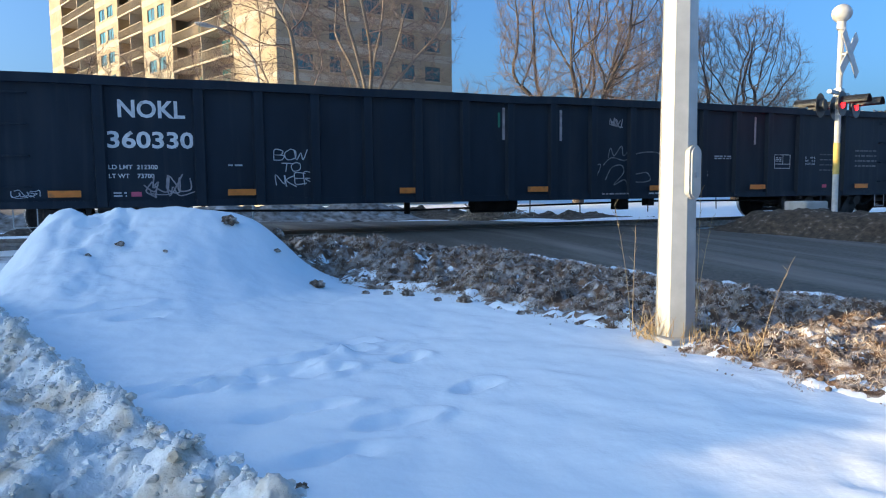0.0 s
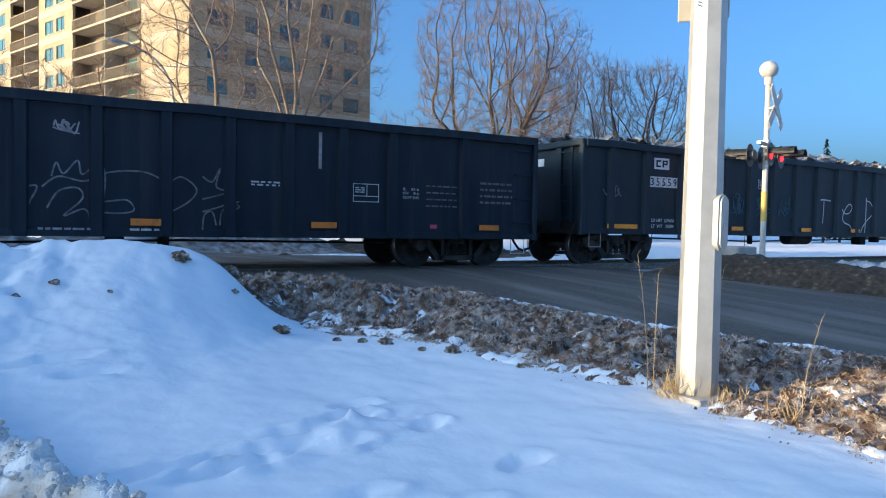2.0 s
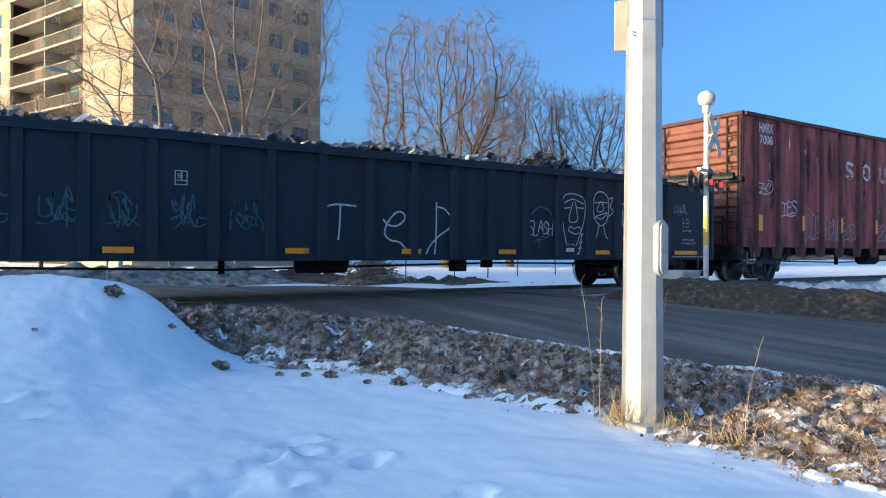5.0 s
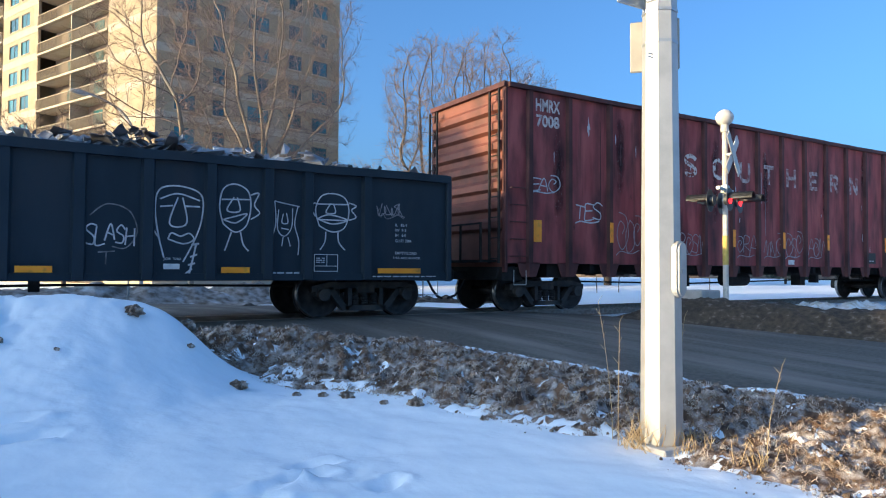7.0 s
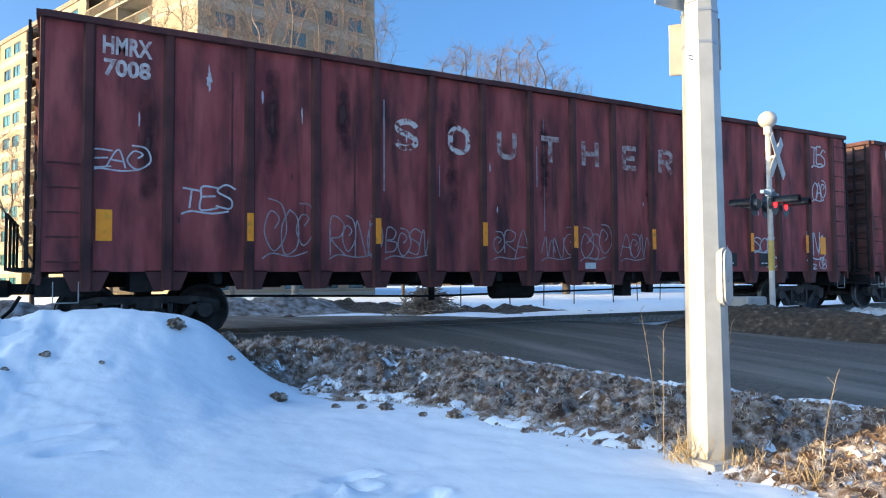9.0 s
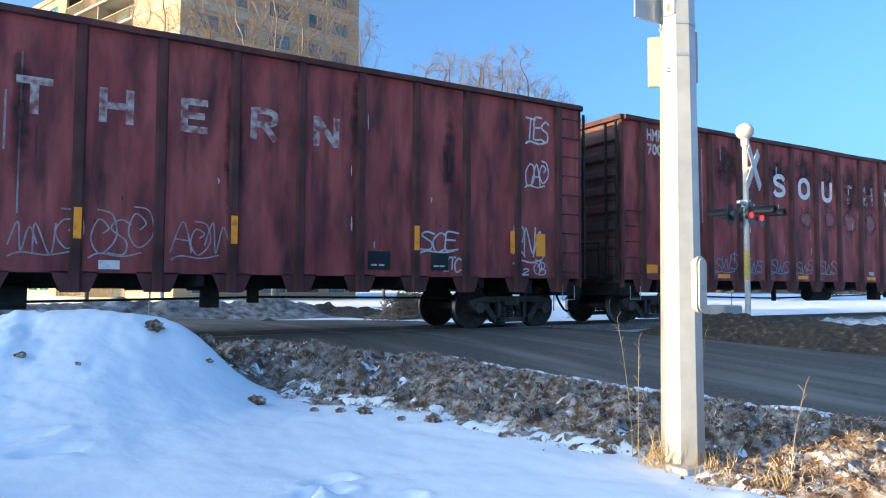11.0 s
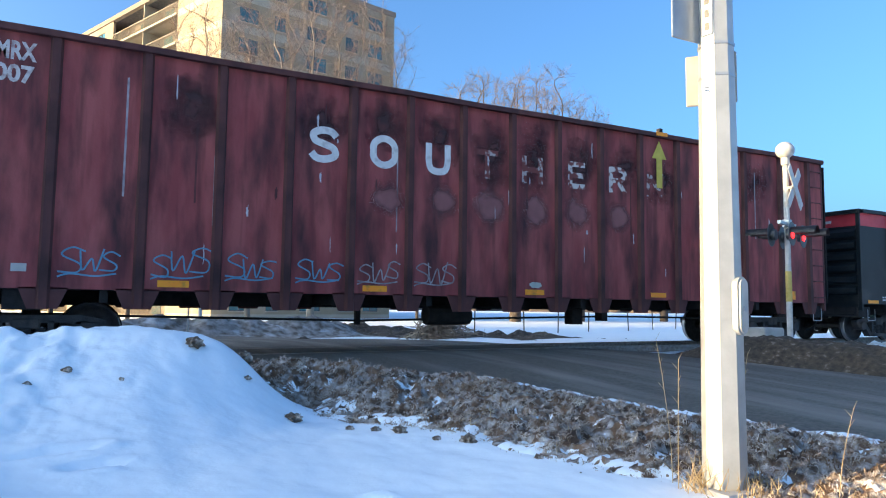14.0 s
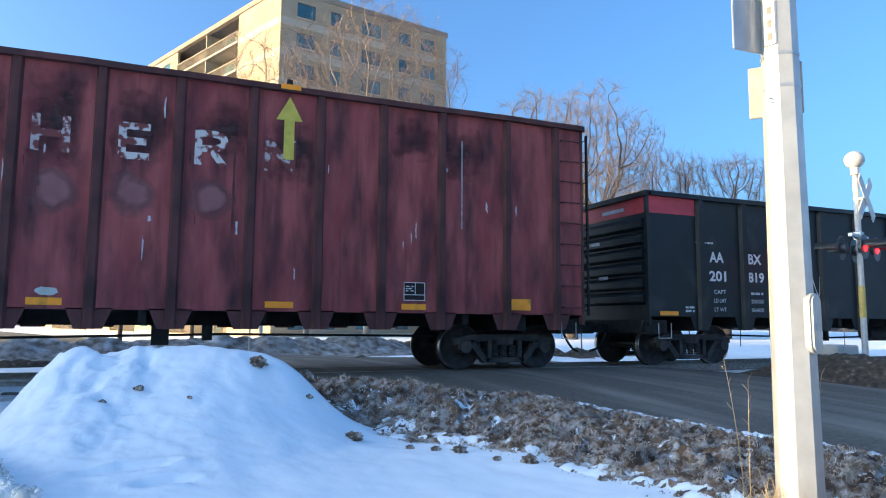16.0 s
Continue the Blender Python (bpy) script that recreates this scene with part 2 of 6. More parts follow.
TWIG = mat("reddish_twig", (0.14, 0.102, 0.082), (0.23, 0.168, 0.138), 3.0, 0.9)
NEEDLE = mat("dark_conifer", (0.025, 0.04, 0.022), (0.05, 0.065, 0.035), 4.0, 0.9)
STRAW = mat("dry_straw", (0.40, 0.28, 0.14), (0.55, 0.41, 0.22), 6.0, 0.85)
HOUSEW = mat("shade_block_wall", (0.38, 0.34, 0.30), (0.45, 0.41, 0.36), 2.0, 0.9, 0.2)
ROOFM = mat("house_roof", (0.10, 0.09, 0.09), (0.15, 0.14, 0.13), 4.0, 0.9, 0.4)
for m_ in (BLACKCAR, GREYCAR, GREENCAR, UNDER):
    m_.node_tree.nodes["Principled BSDF"].inputs["Specular IOR Level"].default_value = 0.22
FARWOOD = mat("far_bare_woods", (0.10, 0.075, 0.06), (0.17, 0.13, 0.10), 0.3, 0.95)


for paint in (BLACKCAR, GREYCAR, GREENCAR, REDCAR, REDPOST):
    paint.node_tree.nodes["Principled BSDF"].inputs["Specular IOR Level"].default_value = 0.28


# ---- building helpers ----
def thing(name, label, category, at=(0, 0, 0), group="", kind=""):
    ob = new(name)
    ob.location = at
    ob.empty_display_size = 0.3
    return tagged(ob, label, category, group, kind)


def mesh_of(name, bm, material):
    me = bpy.data.meshes.new(name)
    bmesh.ops.recalc_face_normals(bm, faces=bm.faces)
    bm.to_mesh(me)
    bm.free()
    me.materials.append(material)
    return me


def part(name, bm, material, parent=None, label="", at=None):
    me = bm if isinstance(bm, bpy.types.Mesh) else mesh_of(name, bm, material)
    ob = new(name, me)
    if parent:
        ob.parent = parent
    if at:
        ob.location = at
    if label:
        ob["label"] = label
    return ob


def smooth(ob):
    for p in ob.data.polygons:
        p.use_smooth = True
    return ob


def bx(bm, x0, x1, y0, y1, z0, z1, bev=0.0):
    g = bmesh.ops.create_cube(bm, size=1.0, matrix=Matrix.Translation(((x0 + x1) / 2, (y0 + y1) / 2, (z0 + z1) / 2)) @ Matrix.Diagonal((x1 - x0, y1 - y0, z1 - z0, 1)))
    if bev:
        es = list({e for v in g["verts"] for e in v.link_edges})
        bmesh.ops.bevel(bm, geom=es, offset=bev, segments=1, affect="EDGES")
    return bm


def box(x0, x1, y0, y1, z0, z1, bev=0.0):
    return bx(bmesh.new(), x0, x1, y0, y1, z0, z1, bev)


def cy(bm, a, b, r, r2=None, n=10):
    a, b = Vector(a), Vector(b)
    d = b - a
    m = Matrix.Translation((a + b) / 2) @ d.to_track_quat("Z", "Y").to_matrix().to_4x4()
    bmesh.ops.create_cone(bm, cap_ends=True, segments=n, radius1=r, radius2=r if r2 is None else r2, depth=d.length, matrix=m)
    return bm


def rod(pts, r, n=6):
    bm = bmesh.new()
    for a, b in zip(pts, pts[1:]):
        cy(bm, a, b, r, None, n)
    return bm


def prism(bm, outline, y0, y1):
    """An outline of (x, z) drawn out from y0 to y1."""
    a = [bm.verts.new((x, y0, z)) for x, z in outline]
    b = [bm.verts.new((x, y1, z)) for x, z in outline]
    bm.faces.new(a)
    bm.faces.new(b[::-1])
    for i in range(len(a)):
        k = (i + 1) % len(a)
        bm.faces.new((a[k], a[i], b[i], b[k]))
    return bm


def lathe(bm, prof, n=28):
    """Turns a profile of (radius, y) about the y axis."""
    rings = [[bm.verts.new((r * math.cos(2 * math.pi * k / n), y, r * math.sin(2 * math.pi * k / n))) for k in range(n)] for r, y in prof]
    for a, b in zip(rings, rings[1:]):
        for k in range(n):
            bm.faces.new((a[k], a[(k + 1) % n], b[(k + 1) % n], b[k]))
    return bm


TEXTS = {}


def text_mesh(body, size, bold=0.0, sx=1.0):
    key = (body, size, bold, sx)
    if key not in TEXTS:
        cu = bpy.data.curves.new("lettering", "FONT")
        cu.body, cu.size, cu.offset = body, size, bold
        cu.resolution_u = 3
        ob = new("lettering", cu)
        me = bpy.data.meshes.new_from_object(ob.evaluated_get(bpy.context.evaluated_depsgraph_get()))
        bpy.data.objects.remove(ob)
        me.transform(Matrix.Diagonal((sx, 1, 1, 1)))
        TEXTS[key] = me
    return TEXTS[key]


def write(parent, body, x, z, w, h, material, y=-1.556, label="", name="lettering", bold=0.012):
    """Stencilled writing on the near side, its lower left corner at (x, z), w wide and h high."""
    me = text_mesh(body, 1.0, bold, 1.0).copy()
    xs = [v.co.x for v in me.vertices]
    ys = [v.co.y for v in me.vertices]
    me.transform(Matrix.Diagonal((w / (max(xs) - min(xs)), h / (max(ys) - min(ys)), 1, 1)) @ Matrix.Translation((-min(xs), -min(ys), 0)))
    me.materials.clear()
    me.materials.append(material)
    ob = part(name, me, material, parent, label or "stencilled lettering")
    ob.matrix_basis = pose(x, y, z, 90)
    return ob


def plate(parent, name, x0, x1, z0, z1, material, y=-1.56, label="", t=0.006):
    return part(name, box(x0, x1, y - t, y, z0, z1), material, parent, label)


def bars(parent, x, z, w, h, rows, material, seed, y=-1.556):
    """Unreadable small writing: rows of short bars."""
    rnd = random.Random(seed)
    bm = bmesh.new()
    for r in range(rows):
        zz, xx = z + h * (rows - 1 - r) / rows, x
        while xx < x + w - 0.02:
            ln = min(rnd.uniform(0.05, 0.16), x + w - xx)
            bx(bm, xx, xx + ln, y - 0.003, y, zz, zz + 0.55 * h / rows)
            xx += ln + rnd.uniform(0.02, 0.05)
    return part("small_print", bm, material, parent, "row of small white print")


def ribbon(bm, pts, w, y):
    """A flat brush stroke through (x, z) points on the plane y."""
    pts = [Vector((a, b)) for a, b in pts]
    prev = None
    for i, p in enumerate(pts):
        d = (pts[min(i + 1, len(pts) - 1)] - pts[max(i - 1, 0)])
        d = d.normalized() if d.length > 1e-6 else Vector((1, 0))
        n = Vector((-d.y, d.x)) * w * 0.5
        cur = [bm.verts.new((p.x + n.x, y, p.y + n.y)), bm.verts.new((p.x - n.x, y, p.y - n.y))]
        if prev:
            bm.faces.new((prev[0], prev[1], cur[1], cur[0]))
        prev = cur


def curve_pts(ctrl, steps=7):
    out = []
    c = [ctrl[0], *ctrl, ctrl[-1]]
    for i in range(len(c) - 3):
        p0, p1, p2, p3 = [Vector(q) for q in c[i : i + 4]]
        for k in range(steps):
            t = k / steps
            out.append(tuple(0.5 * (2 * p1 + (p2 - p0) * t + (2 * p0 - 5 * p1 + 4 * p2 - p3) * t * t + (3 * p1 - p0 - 3 * p2 + p3) * t ** 3)))
    return out + [tuple(ctrl[-1])]


def scribble(parent, x, z, w, h, material, seed, strokes=4, wid=0.028, y=-1.558, label="looping spray-painted tag"):
    """A sprayed tag: running loops and hooks that spell nothing."""
    rnd = random.Random(seed)
    bm = bmesh.new()
    n = strokes * 2 + 2
    for s in range(2):
        ph, q = rnd.uniform(0, 6.3), rnd.uniform(1.7, 2.4)
        m = n if s == 0 else n // 2
        pts = []
        for i in range(m):
            f = i / max(1, m - 1)
            amp = h * (0.40 if s == 0 else 0.22) * rnd.uniform(0.5, 1.25)
            pts.append((x + w * (f * 0.9 + 0.05) + w * 0.10 * math.cos(i * q + ph), z + h * (0.5 if s == 0 else 0.25) + amp * math.sin(i * q + ph)))
        ribbon(bm, curve_pts(pts), wid * (0.8 if s == 0 else 0.6), y - 0.0008 * s)
    for s in range(3):
        x0, z0 = x + w * rnd.uniform(0.05, 0.8), z + h * rnd.uniform(0.45, 1.0)
        pts = [(x0, z0)]
        for i in range(3):
            pts.append((x + w * min(1.05, max(0.0, (pts[-1][0] - x) / w + rnd.uniform(-0.25, 0.3))), z + h * rnd.uniform(0.0, 1.05)))
        ribbon(bm, curve_pts(pts, 3), wid * 0.8, y - 0.003 - 0.0007 * s)
    return part("spray_tag", bm, material, parent, label)


def drawn(parent, x, z, w, h, material, lines, wid=0.03, y=-1.558, label="thin spray-painted line drawing"):
    """A sprayed drawing: each line runs through points given in shares of its box."""
    bm = bmesh.new()
    for k, ln in enumerate(lines):
        ribbon(bm, curve_pts([(x + w * a, z + h * b) for a, b in ln], 6), wid, y - 0.0006 * k)
    return part("spray_tag", bm, material, parent, label)


GLYPHS = {
    "A": [[(0, 0), (0.45, 1), (0.9, 0)], [(0.15, 0.4), (0.8, 0.4)]],
    "B": [[(0.1, 0), (0.1, 1), (0.7, 0.85), (0.6, 0.55), (0.1, 0.5), (0.8, 0.4), (0.7, 0.05), (0.05, 0.02)]],
    "C": [[(0.9, 0.85), (0.5, 1), (0.05, 0.55), (0.3, 0.02), (0.95, 0.15)]],
    "E": [[(0.9, 0.95), (0.15, 0.95), (0.1, 0.5), (0.15, 0.03), (0.95, 0.08)], [(0.1, 0.5), (0.75, 0.55)]],
    "H": [[(0.1, 1), (0.08, 0)], [(0.85, 1), (0.9, 0)], [(0.1, 0.5), (0.88, 0.55)]],
    "I": [[(0.45, 0.95), (0.5, 0.0)]],
    "K": [[(0.1, 1), (0.1, 0)], [(0.9, 1), (0.15, 0.5), (0.95, 0)]],
    "L": [[(0.1, 1), (0.1, 0.05), (0.9, 0.05)]],
    "N": [[(0.1, 0), (0.12, 1), (0.8, 0.05), (0.9, 1)]],
    "O": [[(0.5, 1), (0.1, 0.6), (0.3, 0.02), (0.85, 0.2), (0.85, 0.8), (0.45, 1)]],
    "R": [[(0.1, 0), (0.1, 1), (0.8, 0.85), (0.65, 0.5), (0.15, 0.45), (0.95, 0)]],
    "S": [[(0.9, 0.85), (0.45, 1), (0.1, 0.75), (0.75, 0.4), (0.7, 0.05), (0.05, 0.1)]],
    "T": [[(0, 0.95), (1, 0.9)], [(0.5, 0.92), (0.45, 0)]],
    "W": [[(0, 0.95), (0.2, 0.02), (0.5, 0.7), (0.75, 0.02), (1.0, 1)]],
    "1": [[(0.5, 1), (0.5, 0)]],
    "2": [[(0.1, 0.8), (0.5, 1), (0.85, 0.75), (0.1, 0.05), (0.95, 0.05)]],
    "5": [[(0.9, 1), (0.2, 0.95), (0.15, 0.55), (0.85, 0.45), (0.6, 0.02), (0.05, 0.08)]],
    "~": [[(0, 0.3), (0.3, 1.1), (0.5, 0.1), (0.75, 0.9), (1.1, 0.4)]],
    "@": [[(0.5, 0.5), (0.7, 0.7), (0.3, 0.85), (0.1, 0.4), (0.5, 0.0), (1.0, 0.4), (0.8, 1.0), (0.2, 1.1)]],
}


def tag(parent, x, z, w, h, material, word, seed, wid=0.028, lean=0.12, y=-1.558, tail=True, label="hand-sprayed tag"):
    """A word in loose overlapping sprayed strokes, with a flourish under it."""
    rnd = random.Random(seed)
    step = 1.0 / len(word)
    lines = []
    for k, ch in enumerate(word):
        size, rise = rnd.uniform(0.85, 1.2), rnd.uniform(-0.12, 0.12)
        for ln in GLYPHS[ch]:
            q = [(step * (k - 0.05 + a * 1.25 * size) + lean * step * b + rnd.gauss(0, 0.02 * step), 0.14 + 0.78 * b * size + rise + rnd.gauss(0, 0.025)) for a, b in ln]
            lines.append(q)
    if tail:
        lines.append([(0.95, 0.12), (0.6, 0.02), (0.2, 0.08), (0.0, -0.03)])
    return drawn(parent, x, z, w, h, material, lines, wid, y, label)


def splotch(parent, x, z, w, h, material, seed, y=-1.557, label="irregular paint patch", ragged=0.25):
    rnd = random.Random(seed)
    bm = bmesh.new()
    vs = []
    for k in range(22):
        a = 2 * math.pi * k / 22
        r = 1 - ragged * rnd.random()
        c, s = math.cos(a), math.sin(a)
        q = max(abs(c), abs(s)) ** 0.55
        vs.append(bm.verts.new((x + w / 2 + w / 2 * r * c / q, y, z + h / 2 + h / 2 * r * s / q)))
    bm.faces.new(vs)
    return part("paint_patch", bm, material, parent, label)


# ---- ground ----
def sstep(a, b, v):
    t = min(1.0, max(0.0, (v - a) / (b - a)))
    return t * t * (3 - 2 * t)


def road_z(y):
    return -0.30 + 0.27 * sstep(-11, -1.6, y) if y < 0 else -0.03 - 0.34 * sstep(1.6, 14, y)


def flare(y):
    return sstep(-5.9, -3.3, y) * sstep(7, 2, y)


def x_near(y):
    return 5.43 - 0.35 * (y + 5.52) - 2.5 * flare(y)


def x_far(y):
    return 11.6 - 0.35 * (y + 5.5)


def x_in(y):
    return 3.08 - 0.22 * (y + 5.52) - 0.9 * sstep(-5.7, -4.2, y) - 0.9 * math.exp(-((y + 5.0) / 0.7) ** 2) - 0.42 * math.exp(-((y + 6.15) / 0.5) ** 2) + 0.42 * math.exp(-((y + 9.75) / 0.4) ** 2)


def fbm(x, y, sc, oct_=4):
    return noise.fractal(Vector((x * sc, y * sc, 3.7)), 0.8, 2.1, oct_)


PRINTS = [(0.62, -9.80, 0.30), (0.95, -9.92, 0.28), (1.00, -9.70, 0.22), (1.28, -9.68, 0.30), (1.55, -9.78, 0.26), (1.50, -9.45, 0.24), (1.85, -9.30, 0.22), (2.05, -9.05, 0.18), (1.80, -10.80, 0.22), (1.40, -11.2, 0.24), (1.30, -10.5, 0.3), (0.15, -7.6, 0.28), (0.45, -7.9, 0.2), (2.3, -9.6, 0.14), (2.5, -10.4, 0.16), (0.9, -11.6, 0.14)]


def path_edge(x, y):
    """How far a place lies beyond the edge of the trodden path."""
    return x - (-0.67 - 0.415 * (y + 7.5)) + 0.07 * fbm(y, 1.0, 1.6, 3)


def snow_z(x, y):
    z = road_z(y) - 0.09
    near = sstep(-18, -14, y) * sstep(1.0, -2.4, y)
    if x < x_near(y) - 0.35:
        z = min(z, -0.31 + 0.06 * sstep(-5.0, -2.6, y)) if y < -1 else z
        z += 0.035 * fbm(x, y, 0.55) * near
        z += 0.012 * fbm(x, y, 3.0, 2) * near
        # wind ripples towards the sunny side
        z += 0.018 * max(0.0, fbm(x * 1.6 + y, y * 0.5, 2.2, 3)) * sstep(2.0, 3.4, x) * sstep(-9.6, -10.6, y)
        # the ploughed hump beside the crossing
        dx, dy = x - 0.62, y + 5.45
        dx += 0.22 * max(0.0, -dy - 0.2) if dx > 0 else 0.0
        r = (abs(dx) / (1.4 if dx > 0 else 1.6)) ** (3.0 if dx > 0 else 6.0) + (abs(dy) / (1.35 if dy < 0 else 0.95)) ** (1.35 if dy < 0 else 2.6)
        z += 0.22 * math.exp(-((x - 1.75) / 0.55) ** 2 - ((y + 5.3) / 0.8) ** 2)
        crumble = sstep(0.9, 0.0, x)
        z += 0.95 * math.exp(-r) * (1 + 0.05 * fbm(x, y, 0.9, 2)) + (0.02 + 0.07 * crumble) * fbm(x, y, 2.8, 4) * math.exp(-r * 0.9)
        z -= 0.05 * max(0.0, fbm(x + 3, y, 4.5, 3) - 0.2) * math.exp(-r * 0.7) * (0.2 + crumble)
        for px, py, pl in PRINTS:
            if abs(x - px) < 0.9 and abs(y - py) < 0.6:
                wx, wy = 0.05 * fbm(x, y, 5.0, 2), 0.035 * fbm(y, x, 6.0, 2)
                q = math.sqrt(((x - px + wx - 0.15 * (y - py)) / pl) ** 2 + ((y - py + wy - 0.15 * (x - px)) / 0.085) ** 2)
                z -= 0.045 * (1 - sstep(0.45, 1.25, q))
                z += 0.016 * math.exp(-((q - 1.45) / 0.3) ** 2) * (0.6 + fbm(x, y, 7.0, 2)) * (1.4 if x > px else 0.6)
        # scuffed trail along the prints
        tr = (y + 9.75 - 0.32 * (x - 0.9)) / 0.42
        if abs(tr) < 2.5:
            z += 0.018 * fbm(x, y * 1.8, 4.2, 3) * math.exp(-tr * tr) * sstep(0.1, 0.6, x) * sstep(2.9, 2.0, x)
        # the trodden path's rough edge
        e = path_edge(x, y)
        on = sstep(-14.5, -12.5, y) * sstep(-5.6, -7.0, y)
        z += 0.12 * math.exp(-((e + 0.10) / 0.14) ** 2) * (0.7 + 0.7 * fbm(x, y, 3.5, 3)) * on
        if e < 0:
            z += (-0.02 + 0.06 * fbm(x, y, 3.6, 5)) * sstep(0.0, -0.3, e) * sstep(-15.5, -13.4, y)
    elif x < x_far(y) + 0.6:
        z -= 0.12
    else:
        z += 0.10 * fbm(x, y, 0.3) * sstep(300, 60, abs(y) + abs(x - 15))
    return z


def axis(fine0, fine1, step, lo, hi):
    a = list(np.arange(fine0, fine1, step))
    d, v = step, fine1
    while v < hi:
        a.append(v)
        d *= 1.25
        v += d
    a.append(hi)
    d, v, left = step, fine0, []
    while True:
        d *= 1.25
        v -= d
        if v < lo:
            break
        left.append(v)
    return [lo] + left[::-1] + a


def sheet(name, xs, ys, zf, material, keep=None):
    vs = [(x, y, zf(x, y)) for y in ys for x in xs]
    n = len(xs)
    fs = [(j * n + i, j * n + i + 1, (j + 1) * n + i + 1, (j + 1) * n + i) for j in range(len(ys) - 1) for i in range(n - 1)]
    me = bpy.data.meshes.new(name)
    me.from_pydata(vs, [], fs)
    me.materials.append(material)
    ob = new(name, me)
    return smooth(ob)


ground = sheet("ground", axis(-2.6, 5.6, 0.034, -2500, 2500), axis(-13.6, -3.8, 0.034, -2500, 2500), snow_z, SNOW)
tagged(ground, "wind-smoothed blue-white snow cover with shallow footprints", "snow", kind="structure")


def strip(name, ys, offs, xf, zf, material):
    vs, n = [], len(offs)
    for y in ys:
        for d in offs:
            vs.append((xf(y, d), y, zf(xf(y, d), y, d)))
    fs = [(j * n + i, j * n + i + 1, (j + 1) * n + i + 1, (j + 1) * n + i) for j in range(len(ys) - 1) for i in range(n - 1)]
    me = bpy.data.meshes.new(name)
    me.from_pydata(vs, [], fs)
    me.materials.append(material)
    return smooth(new(name, me))


road = strip("road", axis(-12, 14, 0.25, -120, 160), [i / 24 for i in range(25)], lambda y, d: x_near(y) - 0.6 + (x_far(y) - x_near(y) + 1.2) * d, lambda x, y, d: road_z(y) + 0.03 * math.sin(math.pi * d) + 0.004 * fbm(x, y, 0.8, 2), ASPHALT)
tagged(road, "worn grey asphalt road with pale salt streaks over a level crossing", "road", kind="structure")


def near_verge_z(x, y, d):
    inner, outer = min(road_z(y) - 0.12, -0.33), road_z(y) - 0.03
    prof = math.sin(math.pi * min(1, d * 0.98)) ** 0.65
    fine = sstep(-10.2, -9.2, y)
    lump = fbm(x, y, 1.3, 3) * 0.07 + (0.5 - abs(fbm(x, y, 2.4, 3))) * (0.12 + 0.06 * fine) + (0.4 - abs(fbm(x + 4, y, 5.5, 3))) * (0.10 + 0.03 * fine) + fbm(x, y, 16.0, 3) * 0.02 - 0.05
    fade = sstep(-3.5, -4.3, y)
    tip = 0.24 * sstep(-6.4, -4.5, y)
    z = inner * (1 - d) + outer * d + ((0.13 + tip) * prof + lump * prof) * fade - 0.05 * (1 - fade)
    if -6.8 < y < -4.4 and x < 3.6:
        over = snow_z(x, y) + (lump + 0.02) * sstep(0.0, 0.12, d) - 0.03
        z += max(0.0, over - z) * sstep(-6.8, -6.1, y) * sstep(-4.4, -4.7, y)
    return z


verge = strip("verge", list(np.arange(-13.2, -3.4, 0.026)), [i / 84 for i in range(85)], lambda y, d: x_in(y) + 0.10 * fbm(y, 0.0, 1.7, 3) * (1 - d) + (x_near(y) + 0.05 - x_in(y)) * d, near_verge_z, DIRT)
tagged(verge, "lumpy frozen brown verge of turf clods dusted with snow", "verge", kind="structure")


def crust_z(x, y, d):
    """Thin snow left in the hollows and along the road's edge: it dips under the turf elsewhere."""
    rim = 1.1 * math.exp(-((d - 0.94) / 0.07) ** 2) + 0.55 * math.exp(-((d - 0.02) / 0.10) ** 2)
    lie = fbm(x + 7, y * 1.6, 1.7, 3) * 0.35 + fbm(x, y + 3, 6.0, 3) * 0.5 + fbm(x, y, 15.0, 3) * 0.25 - 0.42 + rim + 0.9 * (abs(fbm(x + 4, y, 5.5, 3)) - 0.3)
    return near_verge_z(x, y, d) + max(-0.03, min(0.018, 0.05 * lie))


crust = strip("snow_crust", list(np.arange(-13.15, -3.9, 0.03)), [i / 72 for i in range(73)], lambda y, d: x_in(y) + 0.10 * fbm(y, 0.0, 1.7, 3) * (1 - d) + (x_near(y) + 0.05 - x_in(y)) * d, crust_z, SNOW)
tagged(crust, "thin broken crust of snow on the verge", "snow", kind="structure")


def far_verge_z(x, y, d):
    prof = sstep(0, 0.28, d) * (1 - sstep(0.30, 1.0, d))
    lump = fbm(x, y, 1.0, 3) * 0.08 + fbm(x, y, 4.0, 4) * 0.06
    fade = sstep(-2.4, -3.8, y)
    return road_z(y) - 0.06 + (0.50 * prof + lump * min(1, prof * 2 + 0.2)) * fade


# Real dirt bank, its shade painted in through the darker brown.
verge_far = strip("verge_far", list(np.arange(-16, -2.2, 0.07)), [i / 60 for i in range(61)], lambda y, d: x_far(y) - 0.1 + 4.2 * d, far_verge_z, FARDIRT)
tagged(verge_far, "bank of frozen brown dirt along the road, its colour darkened for shade", "verge", kind="structure")


def bank_z(x, y, d):
    return road_z(y) - 0.1 + 0.40 * math.sin(math.pi * d) * (0.5 + 0.9 * fbm(x, y, 0.9, 4)) * sstep(5.0, 8.0, y) * sstep(26, 20, y) + 0.05 * fbm(x, y, 3.0, 3)


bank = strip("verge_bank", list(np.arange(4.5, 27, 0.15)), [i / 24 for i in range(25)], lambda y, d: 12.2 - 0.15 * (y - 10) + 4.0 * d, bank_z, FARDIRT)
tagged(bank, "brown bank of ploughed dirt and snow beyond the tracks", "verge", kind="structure")


